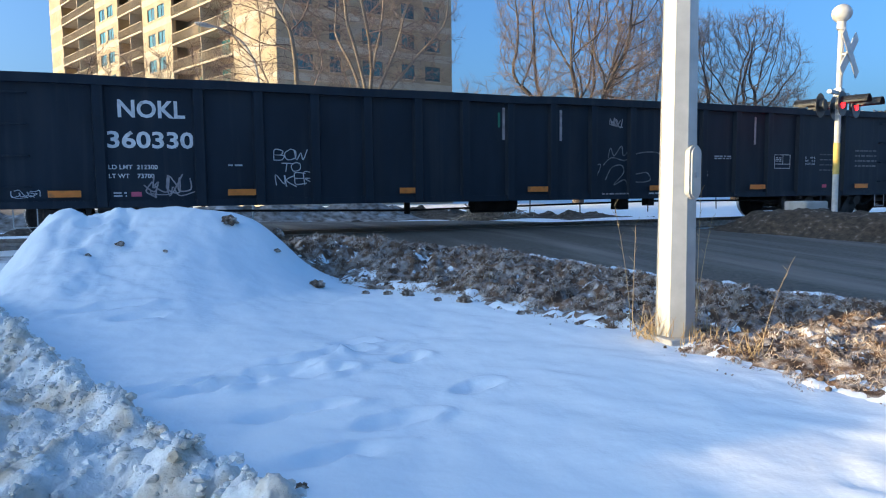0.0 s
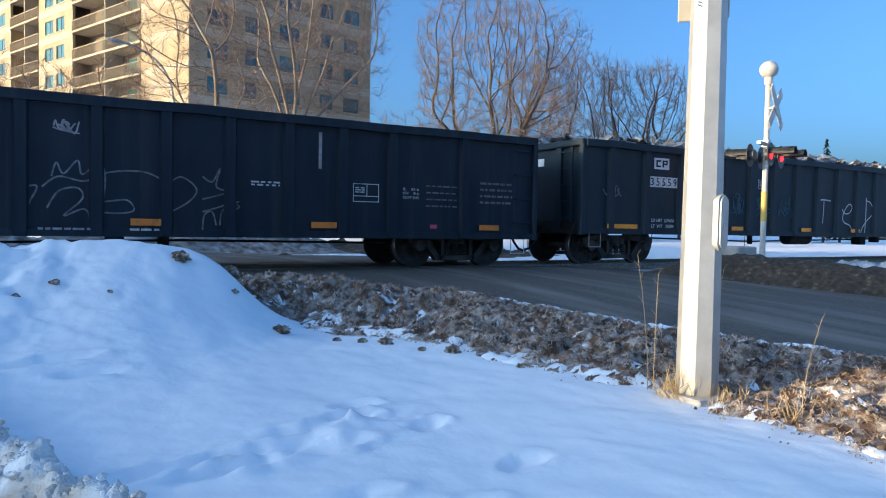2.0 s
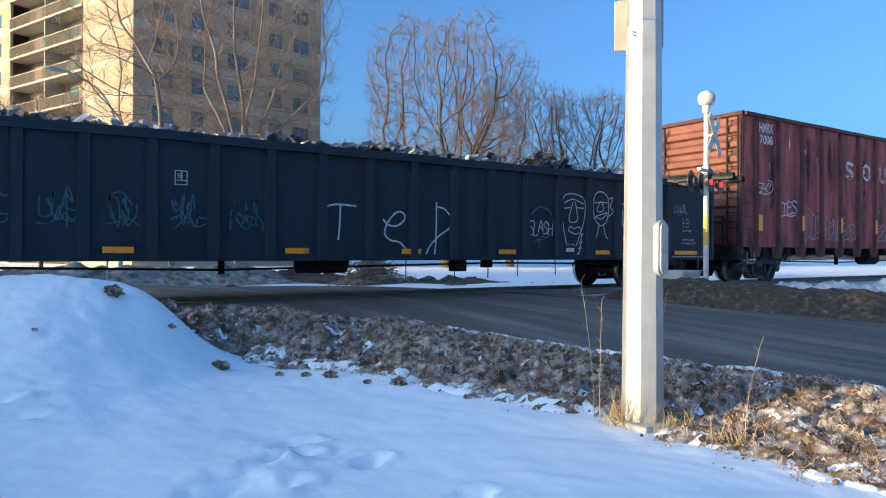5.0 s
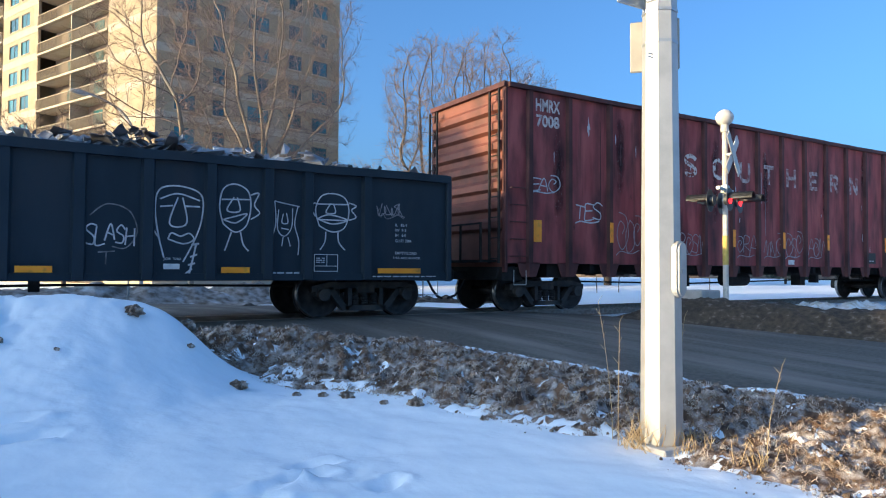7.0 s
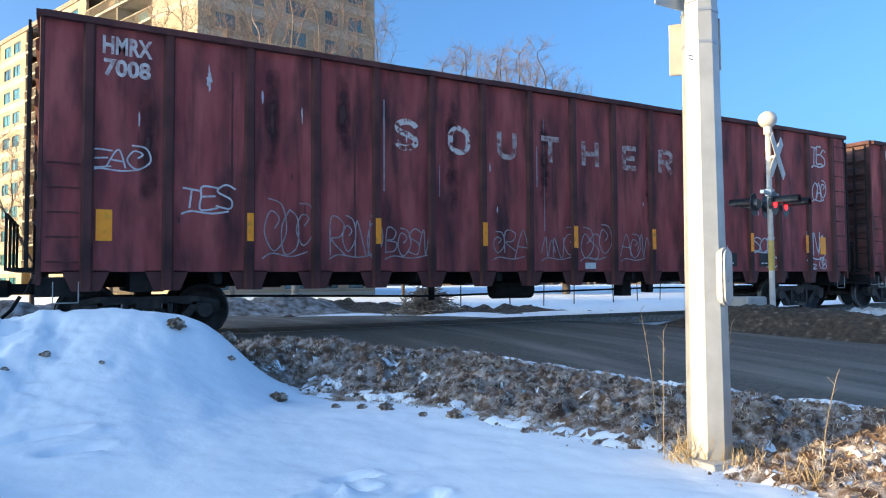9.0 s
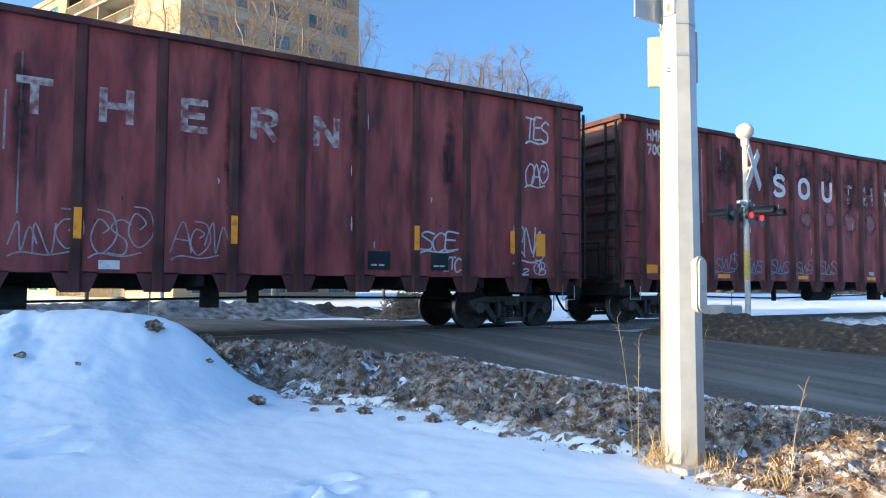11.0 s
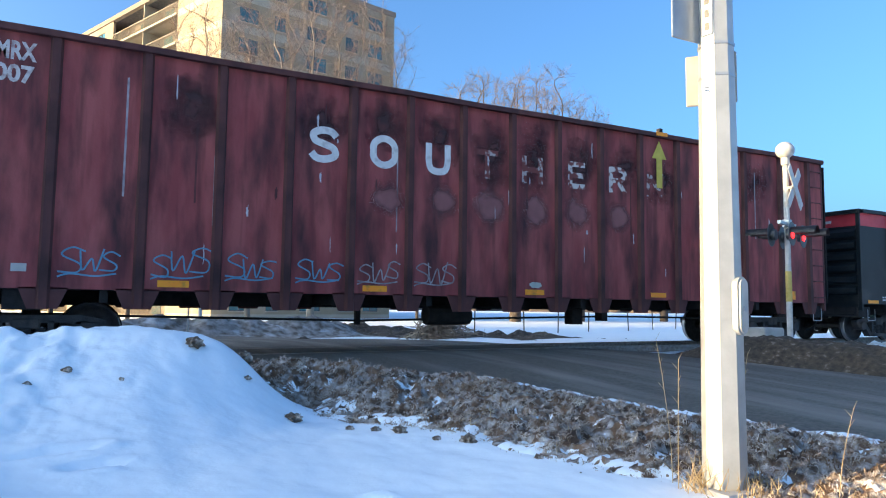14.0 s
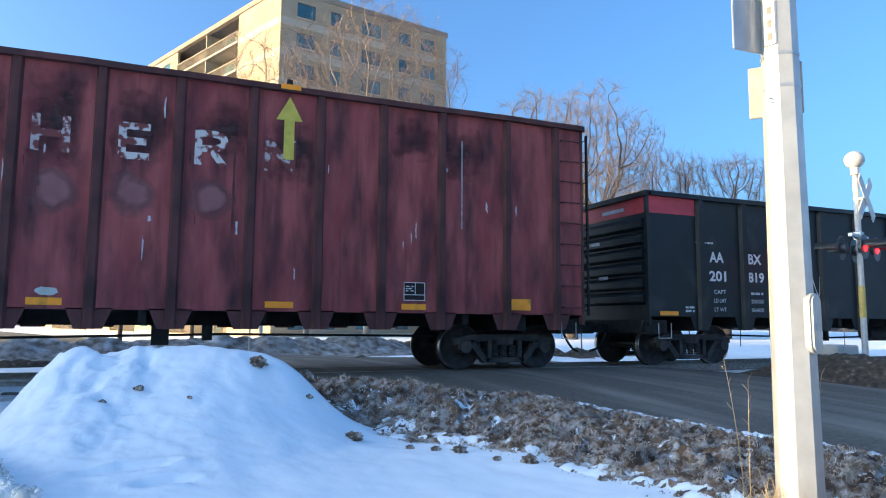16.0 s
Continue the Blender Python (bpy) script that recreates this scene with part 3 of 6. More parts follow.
def brow_z(x, y, d):
    """A low ridge of ploughed dirt along the far side of the tracks."""
    return -0.42 + 0.42 * math.sin(math.pi * d) * (0.55 + 0.7 * fbm(x, y, 0.8, 4)) * sstep(9.5, 6.5, x) + 0.05 * fbm(x, y, 3.0, 3)


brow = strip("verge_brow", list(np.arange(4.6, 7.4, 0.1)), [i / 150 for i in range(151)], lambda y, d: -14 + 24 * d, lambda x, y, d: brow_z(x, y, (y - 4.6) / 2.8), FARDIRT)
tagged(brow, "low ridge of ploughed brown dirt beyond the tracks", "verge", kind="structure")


heap = sheet("snow_bank", list(np.arange(15.2, 34, 0.09)), list(np.arange(-4.3, -2.4, 0.09)), lambda x, y: road_z(y) - 0.12 + 0.62 * math.exp(-((y + 3.3) / 0.5) ** 2) * max(0, 0.28 + 0.5 * fbm(x, y, 0.6, 3) + 0.35 * fbm(x, y, 2.6, 4)), PLOUGHED)
tagged(heap, "low ragged ridge of ploughed snow beside the tracks", "snow", kind="structure")


def path_z(x, y, d):
    edge = sstep(0, 0.12, d) * sstep(1.0, 0.9, d)
    crag = abs(fbm(x, y, 4.2, 5)) * 0.065 + abs(fbm(x + 5, y, 10.0, 4)) * 0.04
    rim = math.exp(-((d - 0.86) / 0.09) ** 2)
    return snow_z(x, y) - 0.03 + edge * (0.03 + crag * (0.8 + 0.5 * rim) + 0.07 * max(0, fbm(x, y, 2.6, 3)) + 0.05 * rim)


path = strip("path_edge", list(np.arange(-13.5, -6.9, 0.024)), [i / 62 for i in range(63)], lambda y, d: -0.60 - 0.415 * (y + 7.5) - 0.07 * fbm(y, 1.0, 1.6, 3) - 1.5 * (1 - d), path_z, PLOUGHED)
tagged(path, "dirty ploughed snow piled along a trodden path", "snow", kind="structure")


def low_bank_z(x, y):
    return road_z(y) - 0.1 + math.exp(-((y - 14.2 - 0.1 * x) / 0.9) ** 2) * (0.75 + 0.30 * fbm(x, y, 0.8, 4)) * sstep(-9, -7, x) * sstep(11.5, 9.5, x)


low_bank = sheet("bank_low", list(np.arange(-9, 12, 0.15)), list(np.arange(10.5, 18, 0.15)), low_bank_z, MUDSNOW)
tagged(low_bank, "dirty ploughed bank of snow across the tracks", "snow", kind="structure")

# ---- track ----
track = thing("railway_track", "steel rails on timber ties crossing the road", "railway", kind="structure")
for yy in (-0.755, 0.755):
    bm = bmesh.new()
    prism(bm, [(yy - 0.037, 0), (yy + 0.037, 0), (yy + 0.037, -0.04), (yy + 0.01, -0.05), (yy + 0.01, -0.14), (yy + 0.07, -0.16), (yy - 0.07, -0.16), (yy - 0.01, -0.14), (yy - 0.01, -0.05), (yy - 0.037, -0.04)], -150, 250)
    me = mesh_of("rail", bm, STEEL)
    me.transform(Matrix(((0, 1, 0, 0), (1, 0, 0, 0), (0, 0, 1, 0), (0, 0, 0, 1))))
    part("rail", me, STEEL, track, "brown steel rail with a worn top")
tie_me = mesh_of("tie", box(-0.11, 0.11, -1.3, 1.3, -0.34, -0.165, 0.01), TIE)
for i in range(150):
    tx = -22 + i * 0.55
    if not 3.0 < tx < 13.5:
        part("tie", tie_me, TIE, track, at=(tx, 0, 0))
bal = sheet("ballast", axis(-6, 40, 0.5, -150, 250), list(np.linspace(-2.9, 2.9, 30)), lambda x, y: (-0.19 - 0.42 * sstep(1.5, 2.9, abs(y)) + 0.03 * fbm(x, y, 2.5, 3)) - (0.25 if x_near(y) - 0.6 < x < x_far(y) + 0.4 else 0), BALLAST)
tagged(bal, "stone ballast half buried in snow", "ballast", kind="structure")


# ---- freight cars ----
WHEEL_R = 0.455
wheel_bm = bmesh.new()
for sg in (-1, 1):
    lathe(wheel_bm, [(0.0, sg * 0.90), (0.10, sg * 0.90), (0.12, sg * 0.86), (0.14, sg * 0.80), (0.36, sg * 0.76), (0.40, sg * 0.83), (0.445, sg * 0.835), (0.455, sg * 0.825), (0.455, sg * 0.72), (0.48, sg * 0.71), (0.48, sg * 0.69), (0.40, sg * 0.69), (0.34, sg * 0.72), (0.12, sg * 0.72), (0.09, sg * 0.68)], 32)
cy(wheel_bm, (0, -1.0, 0), (0, 1.0, 0), 0.085, None, 12)
for sg in (-1, 1):
    for k in range(3):
        a = 2 * math.pi * k / 3
        cy(wheel_bm, (0.06 * math.cos(a), sg * 0.9, 0.06 * math.sin(a)), (0.06 * math.cos(a), sg * 1.02, 0.06 * math.sin(a)), 0.018, None, 6)
WHEELSET = mesh_of("wheelset", wheel_bm, WHEELMAT)
RIMS = [mesh_of("tread", lathe(bmesh.new(), [(0.438, sg * 0.836), (0.452, sg * 0.830), (0.4565, sg * 0.822), (0.4565, sg * 0.73)], 32), RIM) for sg in (-1, 1)]
for me_ in (WHEELSET, *RIMS):
    for p_ in me_.polygons:
        p_.use_smooth = True


def side_frame_mesh(y):
    bm = bmesh.new()
    y0, y1 = y - 0.09, y + 0.09
    prism(bm, [(-1.12, 0.62), (-0.78, 0.70), (0.78, 0.70), (1.12, 0.62), (1.12, 0.50), (0.72, 0.55), (0.40, 0.58), (-0.40, 0.58), (-0.72, 0.55), (-1.12, 0.50)], y0, y1)
    prism(bm, [(-0.40, 0.14), (0.40, 0.14), (0.46, 0.24), (-0.46, 0.24)], y0, y1)
    for sg in (-1, 1):
        q = [(sg * 0.86, 0.60), (sg * 0.70, 0.60), (sg * 0.34, 0.16), (sg * 0.48, 0.14)]
        prism(bm, q if sg < 0 else q[::-1], y0, y1)
        q = [(sg * 0.30, 0.60), (sg * 0.38, 0.60), (sg * 0.38, 0.20), (sg * 0.30, 0.20)]
        prism(bm, q if sg > 0 else q[::-1], y0, y1)
        bx(bm, sg * 0.89 - 0.15, sg * 0.89 + 0.15, y0 - 0.02, y1 + 0.02, 0.40, 0.60, 0.03)
        cy(bm, (sg * 0.89, y - 0.16, WHEEL_R), (sg * 0.89, y + 0.16, WHEEL_R), 0.12, None, 14)
    return mesh_of("side_frame", bm, TRUCKMAT)


def spring_mesh():
    bm = lathe(bmesh.new(), [(0.085 if k % 2 else 0.062, 0.25 + 0.022 * k) for k in range(12)], 12)
    me = mesh_of("spring", bm, TRUCKMAT)
    me.transform(Matrix.Rotation(radians(90), 4, "X"))
    return me


SIDE_FRAMES = [side_frame_mesh(-1.0), side_frame_mesh(1.0)]
SPRING = spring_mesh()
BEAM = mesh_of("brake_beam", box(-0.05, 0.05, -0.7, 0.7, 0.35, 0.45), TRUCKMAT)
BOLSTER = mesh_of("truck", bx(box(-0.2, 0.2, -1.1, 1.1, 0.48, 0.66, 0.03), -0.12, 0.12, -0.3, 0.3, 0.66, 0.78), TRUCKMAT)
WHEELS, CARS = [], []


def truck(car, x):
    t = part("truck", BOLSTER, TRUCKMAT, car, "cast iron freight truck", (x, 0, 0))
    for k in (0, 1):
        part("side_frame", SIDE_FRAMES[k], TRUCKMAT, t)
        for sx in (-0.2, 0.0, 0.2):
            part("spring", SPRING, TRUCKMAT, t, at=(sx, (-1.0, 1.0)[k], 0))
    for sx in (-0.36, 0.36):
        part("brake_beam", BEAM, TRUCKMAT, t, at=(sx, 0, 0))
    for dx in (-0.89, 0.89):
        w = part("wheelset", WHEELSET, WHEELMAT, car, "dark steel wheels on an axle")
        for rim in RIMS:
            part("tread", rim, RIM, w, "shiny worn wheel tread")
        WHEELS.append((w, x + dx))


def coupler(car, x, d):
    """A knuckle coupler and air hose at a car's end; d is the way it points."""
    bm = box(min(x, x + d * 0.55), max(x, x + d * 0.55), -0.09, 0.09, 0.74, 0.92, 0.02)
    bx(bm, min(x + d * 0.45, x + d * 0.74), max(x + d * 0.45, x + d * 0.74), -0.16, 0.16, 0.70, 0.98, 0.04)
    part("coupler", bm, UNDER, car, "grimy knuckle coupler")
    pts = [(x + d * 0.3, -0.35, 0.72), (x + d * 0.42, -0.36, 0.50), (x + d * 0.56, -0.33, 0.36), (x + d * 0.72, -0.28, 0.31)]
    part("air_hose", rod(pts, 0.028, 8), UNDER, car, "hanging rubber air hose")
    bm = rod([(x + d * 0.1, -1.4, 1.0), (x + d * 0.18, -1.4, 0.78), (x + d * 0.25, -0.4, 0.78)], 0.018)
    part("uncoupling_lever", bm, UNDER, car)


def underframe(car, L, z0, z1):
    bm = box(0.3, L - 0.3, -0.22, 0.22, z0 + 0.05, z1 + 0.12)
    frame_ = part("underframe", bm, UNDER, car, "grimy steel underframe")
    me = mesh_of("crossbearer", box(-0.06, 0.06, -1.45, 1.45, z0 + 0.1, z1 + 0.1), UNDER)
    for sx in np.linspace(2.6, L - 2.6, 9):
        part("crossbearer", me, UNDER, frame_, at=(float(sx), 0, 0))
    me = mesh_of("body_bolster", box(-0.25, 0.25, -1.4, 1.4, 0.78, z1 + 0.1), UNDER)
    for x in (1.5, L - 1.5):
        part("body_bolster", me, UNDER, frame_, at=(x, 0, 0))
    bm = cy(bmesh.new(), (L * 0.42, -0.75, z0 - 0.08), (L * 0.42 + 1.0, -0.75, z0 - 0.08), 0.2, None, 14)
    part("air_reservoir", bm, UNDER, car)
    bm = rod([(2.7, -0.5, z0 - 0.12), (L * 0.35, -0.6, z0 - 0.2), (L * 0.66, -0.55, z0 - 0.1), (L - 2.7, -0.5, z0 - 0.14)], 0.022)
    bx(bm, L * 0.35 - 0.05, L * 0.35 + 0.05, -0.65, -0.55, z0 - 0.28, z0 + 0.1)
    bx(bm, L * 0.60, L * 0.60 + 0.28, -0.9, -0.6, z0 - 0.28, z0 + 0.06)
    bx(bm, L * 0.64, L * 0.64 + 0.16, -0.95, -0.7, z0 - 0.20, z0 + 0.06)
    part("brake_rigging", bm, UNDER, car, "brake rods and cylinder under the floor")


def ladder(car, x0, x1, y, z0, z1, n, material, along="x"):
    """Grab irons on a side, or a ladder of two stiles and rungs on an end."""
    if along == "x":
        me = mesh_of("grab_iron", rod([(x0, y + 0.07, 0), (x0, y, 0), (x1, y, 0), (x1, y + 0.07, 0)], 0.013), material)
        for k in range(n):
            part("grab_iron", me, material, car, at=(0, 0, z0 + (z1 - z0) * k / (n - 1)))
        return
    me = mesh_of("stile", box(y - 0.02, y + 0.02, -0.025, 0.025, z0 - 0.1, z1 + 0.1), material)
    first = part("ladder", me, material, car, "steel end ladder", (0, x0, 0))
    part("stile", me, material, first, at=(0, x1 - x0, 0))
    me = mesh_of("rung", rod([(y, 0.02, 0), (y, x1 - x0 - 0.02, 0)], 0.014), material)
    for k in range(n):
        part("rung", me, material, first, at=(0, 0, z0 + (z1 - z0) * k / (n - 1)))


def stirrup(car, x, z):
    bm = rod([(x - 0.17, -1.57, z), (x - 0.17, -1.57, z - 0.32), (x + 0.17, -1.57, z - 0.32), (x + 0.17, -1.57, z)], 0.009)
    part("step", bm, GALV, car, "bent steel stirrup step")


def freight_car(name, label, u0, u1, top, sill, posts, skin, postmat, endmat, kind):
    L = u1 - u0
    car = thing(name, label, "freight car", group="cars of the train")
    CARS.append((car, u0))
    chip = kind == "chip"
    low = 1.10 if kind != "low" else sill
    # sides, posts, chords
    for sg in (-1, 1):
        s0, s1 = sorted((sg * 1.53, sg * 1.55))
        part("side_panel", box(0, L, s0, s1, low, top - 0.08), skin, car)
        c0, c1 = sorted((sg * 1.47, sg * 1.66))
        bm = bmesh.new()
        n = 24
        sag = 0.025 if kind == "low" else 0.015
        outline = [(L * k / n, top + sag * fbm(k * 0.9 + u0, sg, 0.7, 2)) for k in range(n + 1)]
        prism(bm, outline + [(x, z - (0.15 if kind == "low" else 0.10)) for x, z in outline[::-1]], c0, c1)
        part("top_chord", bm, postmat, car)
        if kind == "low":
            c0, c1 = sorted((sg * 1.50, sg * 1.60))
            part("side_sill", box(0, L, c0, c1, sill - 0.02, sill + 0.10), postmat, car)
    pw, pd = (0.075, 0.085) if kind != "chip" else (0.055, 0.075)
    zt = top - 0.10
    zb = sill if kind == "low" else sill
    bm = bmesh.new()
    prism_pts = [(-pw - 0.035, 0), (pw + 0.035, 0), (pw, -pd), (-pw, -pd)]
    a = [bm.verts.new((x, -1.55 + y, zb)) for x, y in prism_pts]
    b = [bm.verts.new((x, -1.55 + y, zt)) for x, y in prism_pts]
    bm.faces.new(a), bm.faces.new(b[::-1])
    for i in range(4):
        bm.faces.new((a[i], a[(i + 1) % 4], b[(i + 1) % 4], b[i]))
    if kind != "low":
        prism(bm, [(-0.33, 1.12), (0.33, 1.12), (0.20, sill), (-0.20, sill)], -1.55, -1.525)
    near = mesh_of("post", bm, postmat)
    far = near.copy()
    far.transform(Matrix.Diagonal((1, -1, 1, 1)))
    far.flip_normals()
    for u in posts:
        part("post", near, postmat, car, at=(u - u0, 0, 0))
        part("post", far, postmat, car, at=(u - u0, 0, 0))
    # ends
    for x, d in ((0, -1), (L, 1)):
        a0, a1 = sorted((x, x - d * 0.03))
        part("end_panel", box(a0, a1, -1.53, 1.53, 0.95 if kind != "low" else sill, top - 0.02), endmat, car)
        if kind == "low":
            rb = bmesh.new()
            for yy in (-0.75, 0.75):
                r0, r1 = sorted((x, x + d * 0.10))
                bx(rb, r0, r1, yy - 0.07, yy + 0.07, sill, top - 0.05)
            r0, r1 = sorted((x, x + d * 0.12))
            bx(rb, r0, r1, -1.62, 1.62, top - 0.14, top + 0.01, 0.02)
            for yy in (-1.57, 1.57):
                bx(rb, r0, r1, yy - 0.06, yy + 0.06, sill - 0.05, top - 0.1, 0.02)
            part("end_frame", rb, postmat, car)
        else:
            n = 7 if chip else 6
            span = top - 0.25 - 1.75 if chip else top - 0.55 - 1.3
            z0 = 1.75 if chip else 1.3
            for k in range(n):
                z = z0 + span * (k + 0.15) / n
                rb = bmesh.new()
                q = [(x, z), (x + d * 0.11, z + 0.06), (x + d * 0.11, z + 0.20), (x, z + 0.30)]
                prism(rb, q if d < 0 else q[::-1], -1.42, 1.42)
                part("end_rib", rb, endmat, car)
            cb = bmesh.new()
            for yy in (-1.5, 1.5):
                r0, r1 = sorted((x - d * 0.02, x + d * 0.05))
                bx(cb, r0, r1, yy - 0.06, yy + 0.06, 0.9, top, 0.01)
            r0, r1 = sorted((x - d * 0.05, x + d * 0.10))
            bx(cb, r0, r1, -1.58, 1.58, top - 0.09, top + 0.02)
            part("end_frame", cb, postmat, car)
        s0, s1 = sorted((x - d * 0.5, x + d * 0.06))
        part("end_sill", box(s0, s1, -1.45, 1.45, 0.72, 1.02), UNDER, car)
        coupler(car, x, d)
        stirrup(car, x - d * 0.35, 0.95 if kind != "low" else sill)
    part("floor", box(0.05, L - 0.05, -1.52, 1.52, max(low, 1.0), max(low, 1.0) + 0.06), UNDER, car)
    underframe(car, L, sill, max(low, 1.0) - 0.1)
    truck(car, 1.55)
    truck(car, L - 1.55)
    return car, L


# the black empty gondola
A0 = -1.9
gon_a, LA = freight_car("gondola_car", "black ribbed steel gondola car with white stencils and chalky tags", A0, 18.5, 2.76, 0.62, [-0.42] + [1.14 + 1.005 * k for k in range(15)] + [16.8], BLACKCAR, BLACKCAR, BLACKCAR, "low")
write(gon_a, "NOKL", -0.13 - A0, 2.10, 1.05, 0.30, PAINTW, bold=0.024)
write(gon_a, "360330", -0.31 - A0, 1.59, 1.36, 0.29, PAINTW, bold=0.024)
write(gon_a, "LD LMT  212300", -0.31 - A0, 1.24, 0.76, 0.075, PAINTW)
write(gon_a, "LT WT    73700", -0.31 - A0, 1.09, 0.70, 0.075, PAINTW)
plate(gon_a, "marking", 0.02 - A0, 0.18 - A0, 0.78, 0.86, PINK, label="small pink mark")
bars(gon_a, -0.25 - A0, 0.78, 0.2, 0.1, 2, CHALK, 5)
for u in (-0.97, 1.82, 5.0, 7.8, 10.9, 13.85, 17.4):
    plate(gon_a, "reflector", u - 0.24 - A0, u + 0.24 - A0, 0.78, 0.89, ORANGE, -1.61, "grimy orange reflective stripe")
plate(gon_a, "marking", 16.05 - A0, 16.2 - A0, 0.80, 0.88, PINK, -1.56, "small pink mark")
tag(gon_a, 2.38 - A0, 1.37, 0.56, 0.24, CHALK, "BOW", 11, 0.018, tail=False)
tag(gon_a, 2.52 - A0, 1.17, 0.32, 0.20, CHALK, "TO", 12, 0.018, tail=False)
tag(gon_a, 2.42 - A0, 0.92, 0.68, 0.24, CHALK, "NKER", 13, 0.018, -0.1, tail=False)
scribble(gon_a, 0.25 - A0, 0.74, 0.75, 0.42, DULLCHALK, 12, 5, 0.03)
scribble(gon_a, -1.75 - A0, 0.76, 0.4, 0.14, CHALK, 13, 4, 0.015)
drawn(gon_a, 9.2 - A0, 0.66, 3.15, 1.1, WORNCHALK, [
    [(0.0, 0.6), (0.06, 0.62), (0.02, 0.33), (0.01, 0.02)],
    [(0.08, 0.62), (0.15, 0.77), (0.26, 0.72), (0.37, 0.86), (0.52, 0.89), (0.61, 0.79)],
    [(0.12, 0.77), (0.14, 0.96), (0.17, 0.81), (0.23, 1.0), (0.25, 0.81), (0.32, 0.98), (0.35, 0.81), (0.34, 0.42)],
    [(0.1, 0.33), (0.15, 0.57), (0.23, 0.62), (0.25, 0.47), (0.17, 0.23), (0.26, 0.33), (0.29, 0.13)],
    [(0.3, 0.42), (0.37, 0.45), (0.45, 0.47), (0.48, 0.33), (0.41, 0.28), (0.28, 0.3)],
], 0.026, label="large thin worn spray tag")
drawn(gon_a, 9.2 - A0, 0.66, 3.15, 1.1, WORNCHALK, [
    [(0.61, 0.79), (0.64, 1.0), (0.62, 0.67), (0.64, 0.28)],
    [(0.62, 0.67), (0.7, 0.84), (0.78, 0.67), (0.74, 0.47), (0.63, 0.28)],
    [(0.81, 0.86), (0.86, 0.79), (0.9, 1.0), (0.88, 0.72), (0.94, 0.64), (0.81, 0.52)],
    [(0.81, 0.33), (0.94, 0.47), (0.94, 0.67)],
    [(0.81, 0.03), (0.82, 0.28), (0.86, 0.33), (0.88, 0.13)],
    [(0.9, 0.13), (0.91, 0.35), (0.95, 0.33), (0.95, 0.03)],
    [(0.965, 0.5), (0.965, 0.38)],
    [(1.0, 0.5), (0.98, 0.48), (1.0, 0.42), (0.98, 0.37)],
], 0.026, y=-1.564, label="large thin worn spray tag")
scribble(gon_a, 9.55 - A0, 2.15, 0.4, 0.22, DULLCHALK, 31, 2, 0.03)
for u in (7.0, 8.35, 13.75):
    plate(gon_a, "drip", u - A0, u + 0.06 - A0, 1.85, 2.5, DULLCHALK, -1.557, "pale run of spilled paint", 0.002)
plate(gon_a, "drip", 6.9 - A0, 6.95 - A0, 2.1, 2.4, mat("green_run", (0.03, 0.16, 0.10), (0.05, 0.2, 0.12), 5, 0.7), -1.557, "green paint run", 0.002)


def data_box(car, x, z, w, h, y=-1.557, material=None):
    bm = bmesh.new()
    t = 0.012
    for q in ((x, x + w, z, z + t), (x, x + w, z + h - t, z + h), (x, x + t, z, z + h), (x + w - t, x + w, z, z + h), (x + w * 0.52, x + w * 0.52 + t, z + h * 0.3, z + h), (x, x + w, z + h * 0.3, z + h * 0.3 + t)):
        bx(bm, q[0], q[1], y - 0.003, y, q[2], q[3])
    part("stencil_box", bm, material or PAINTW, car, "white outlined maintenance stencil")
    bars(car, x + 0.04, z + h * 0.5, w * 0.36, h * 0.35, 3, CHALK, 3, y)


data_box(gon_a, 14.42 - A0, 1.28, 0.52, 0.34)
write(gon_a, "IL    65-6", 15.45 - A0, 1.53, 0.34, 0.05, CHALK)
write(gon_a, "IW    9-6", 15.45 - A0, 1.45, 0.34, 0.05, CHALK)
write(gon_a, "CU FT 3242", 15.45 - A0, 1.37, 0.34, 0.05, CHALK)
for k in range(4):
    bars(gon_a, 15.95 - A0, 1.62 - 0.13 * k, 0.7, 0.05, 1, GHOST, 60 + k)
    bars(gon_a, 17.2 - A0, 1.72 - 0.13 * k, 0.8, 0.08, 1, GHOST, 70 + k)
bars(gon_a, 12.55 - A0, 1.5, 0.5, 0.1, 2, CHALK, 77)
bars(gon_a, 10.65 - A0, 0.70, 0.5, 0.06, 1, CHALK, 78, -1.603)
bars(gon_a, 9.4 - A0, 0.70, 0.7, 0.06, 1, DULLCHALK, 79, -1.603)
bars(gon_a, 1.6 - A0, 1.3, 0.25, 0.05, 1, CHALK, 80)
ladder(gon_a, 0.08, 0.45, -1.63, 0.95, 2.45, 4, BLACKCAR)
ladder(gon_a, LA - 0.45, LA - 0.08, -1.63, 0.95, 2.45, 4, BLACKCAR)

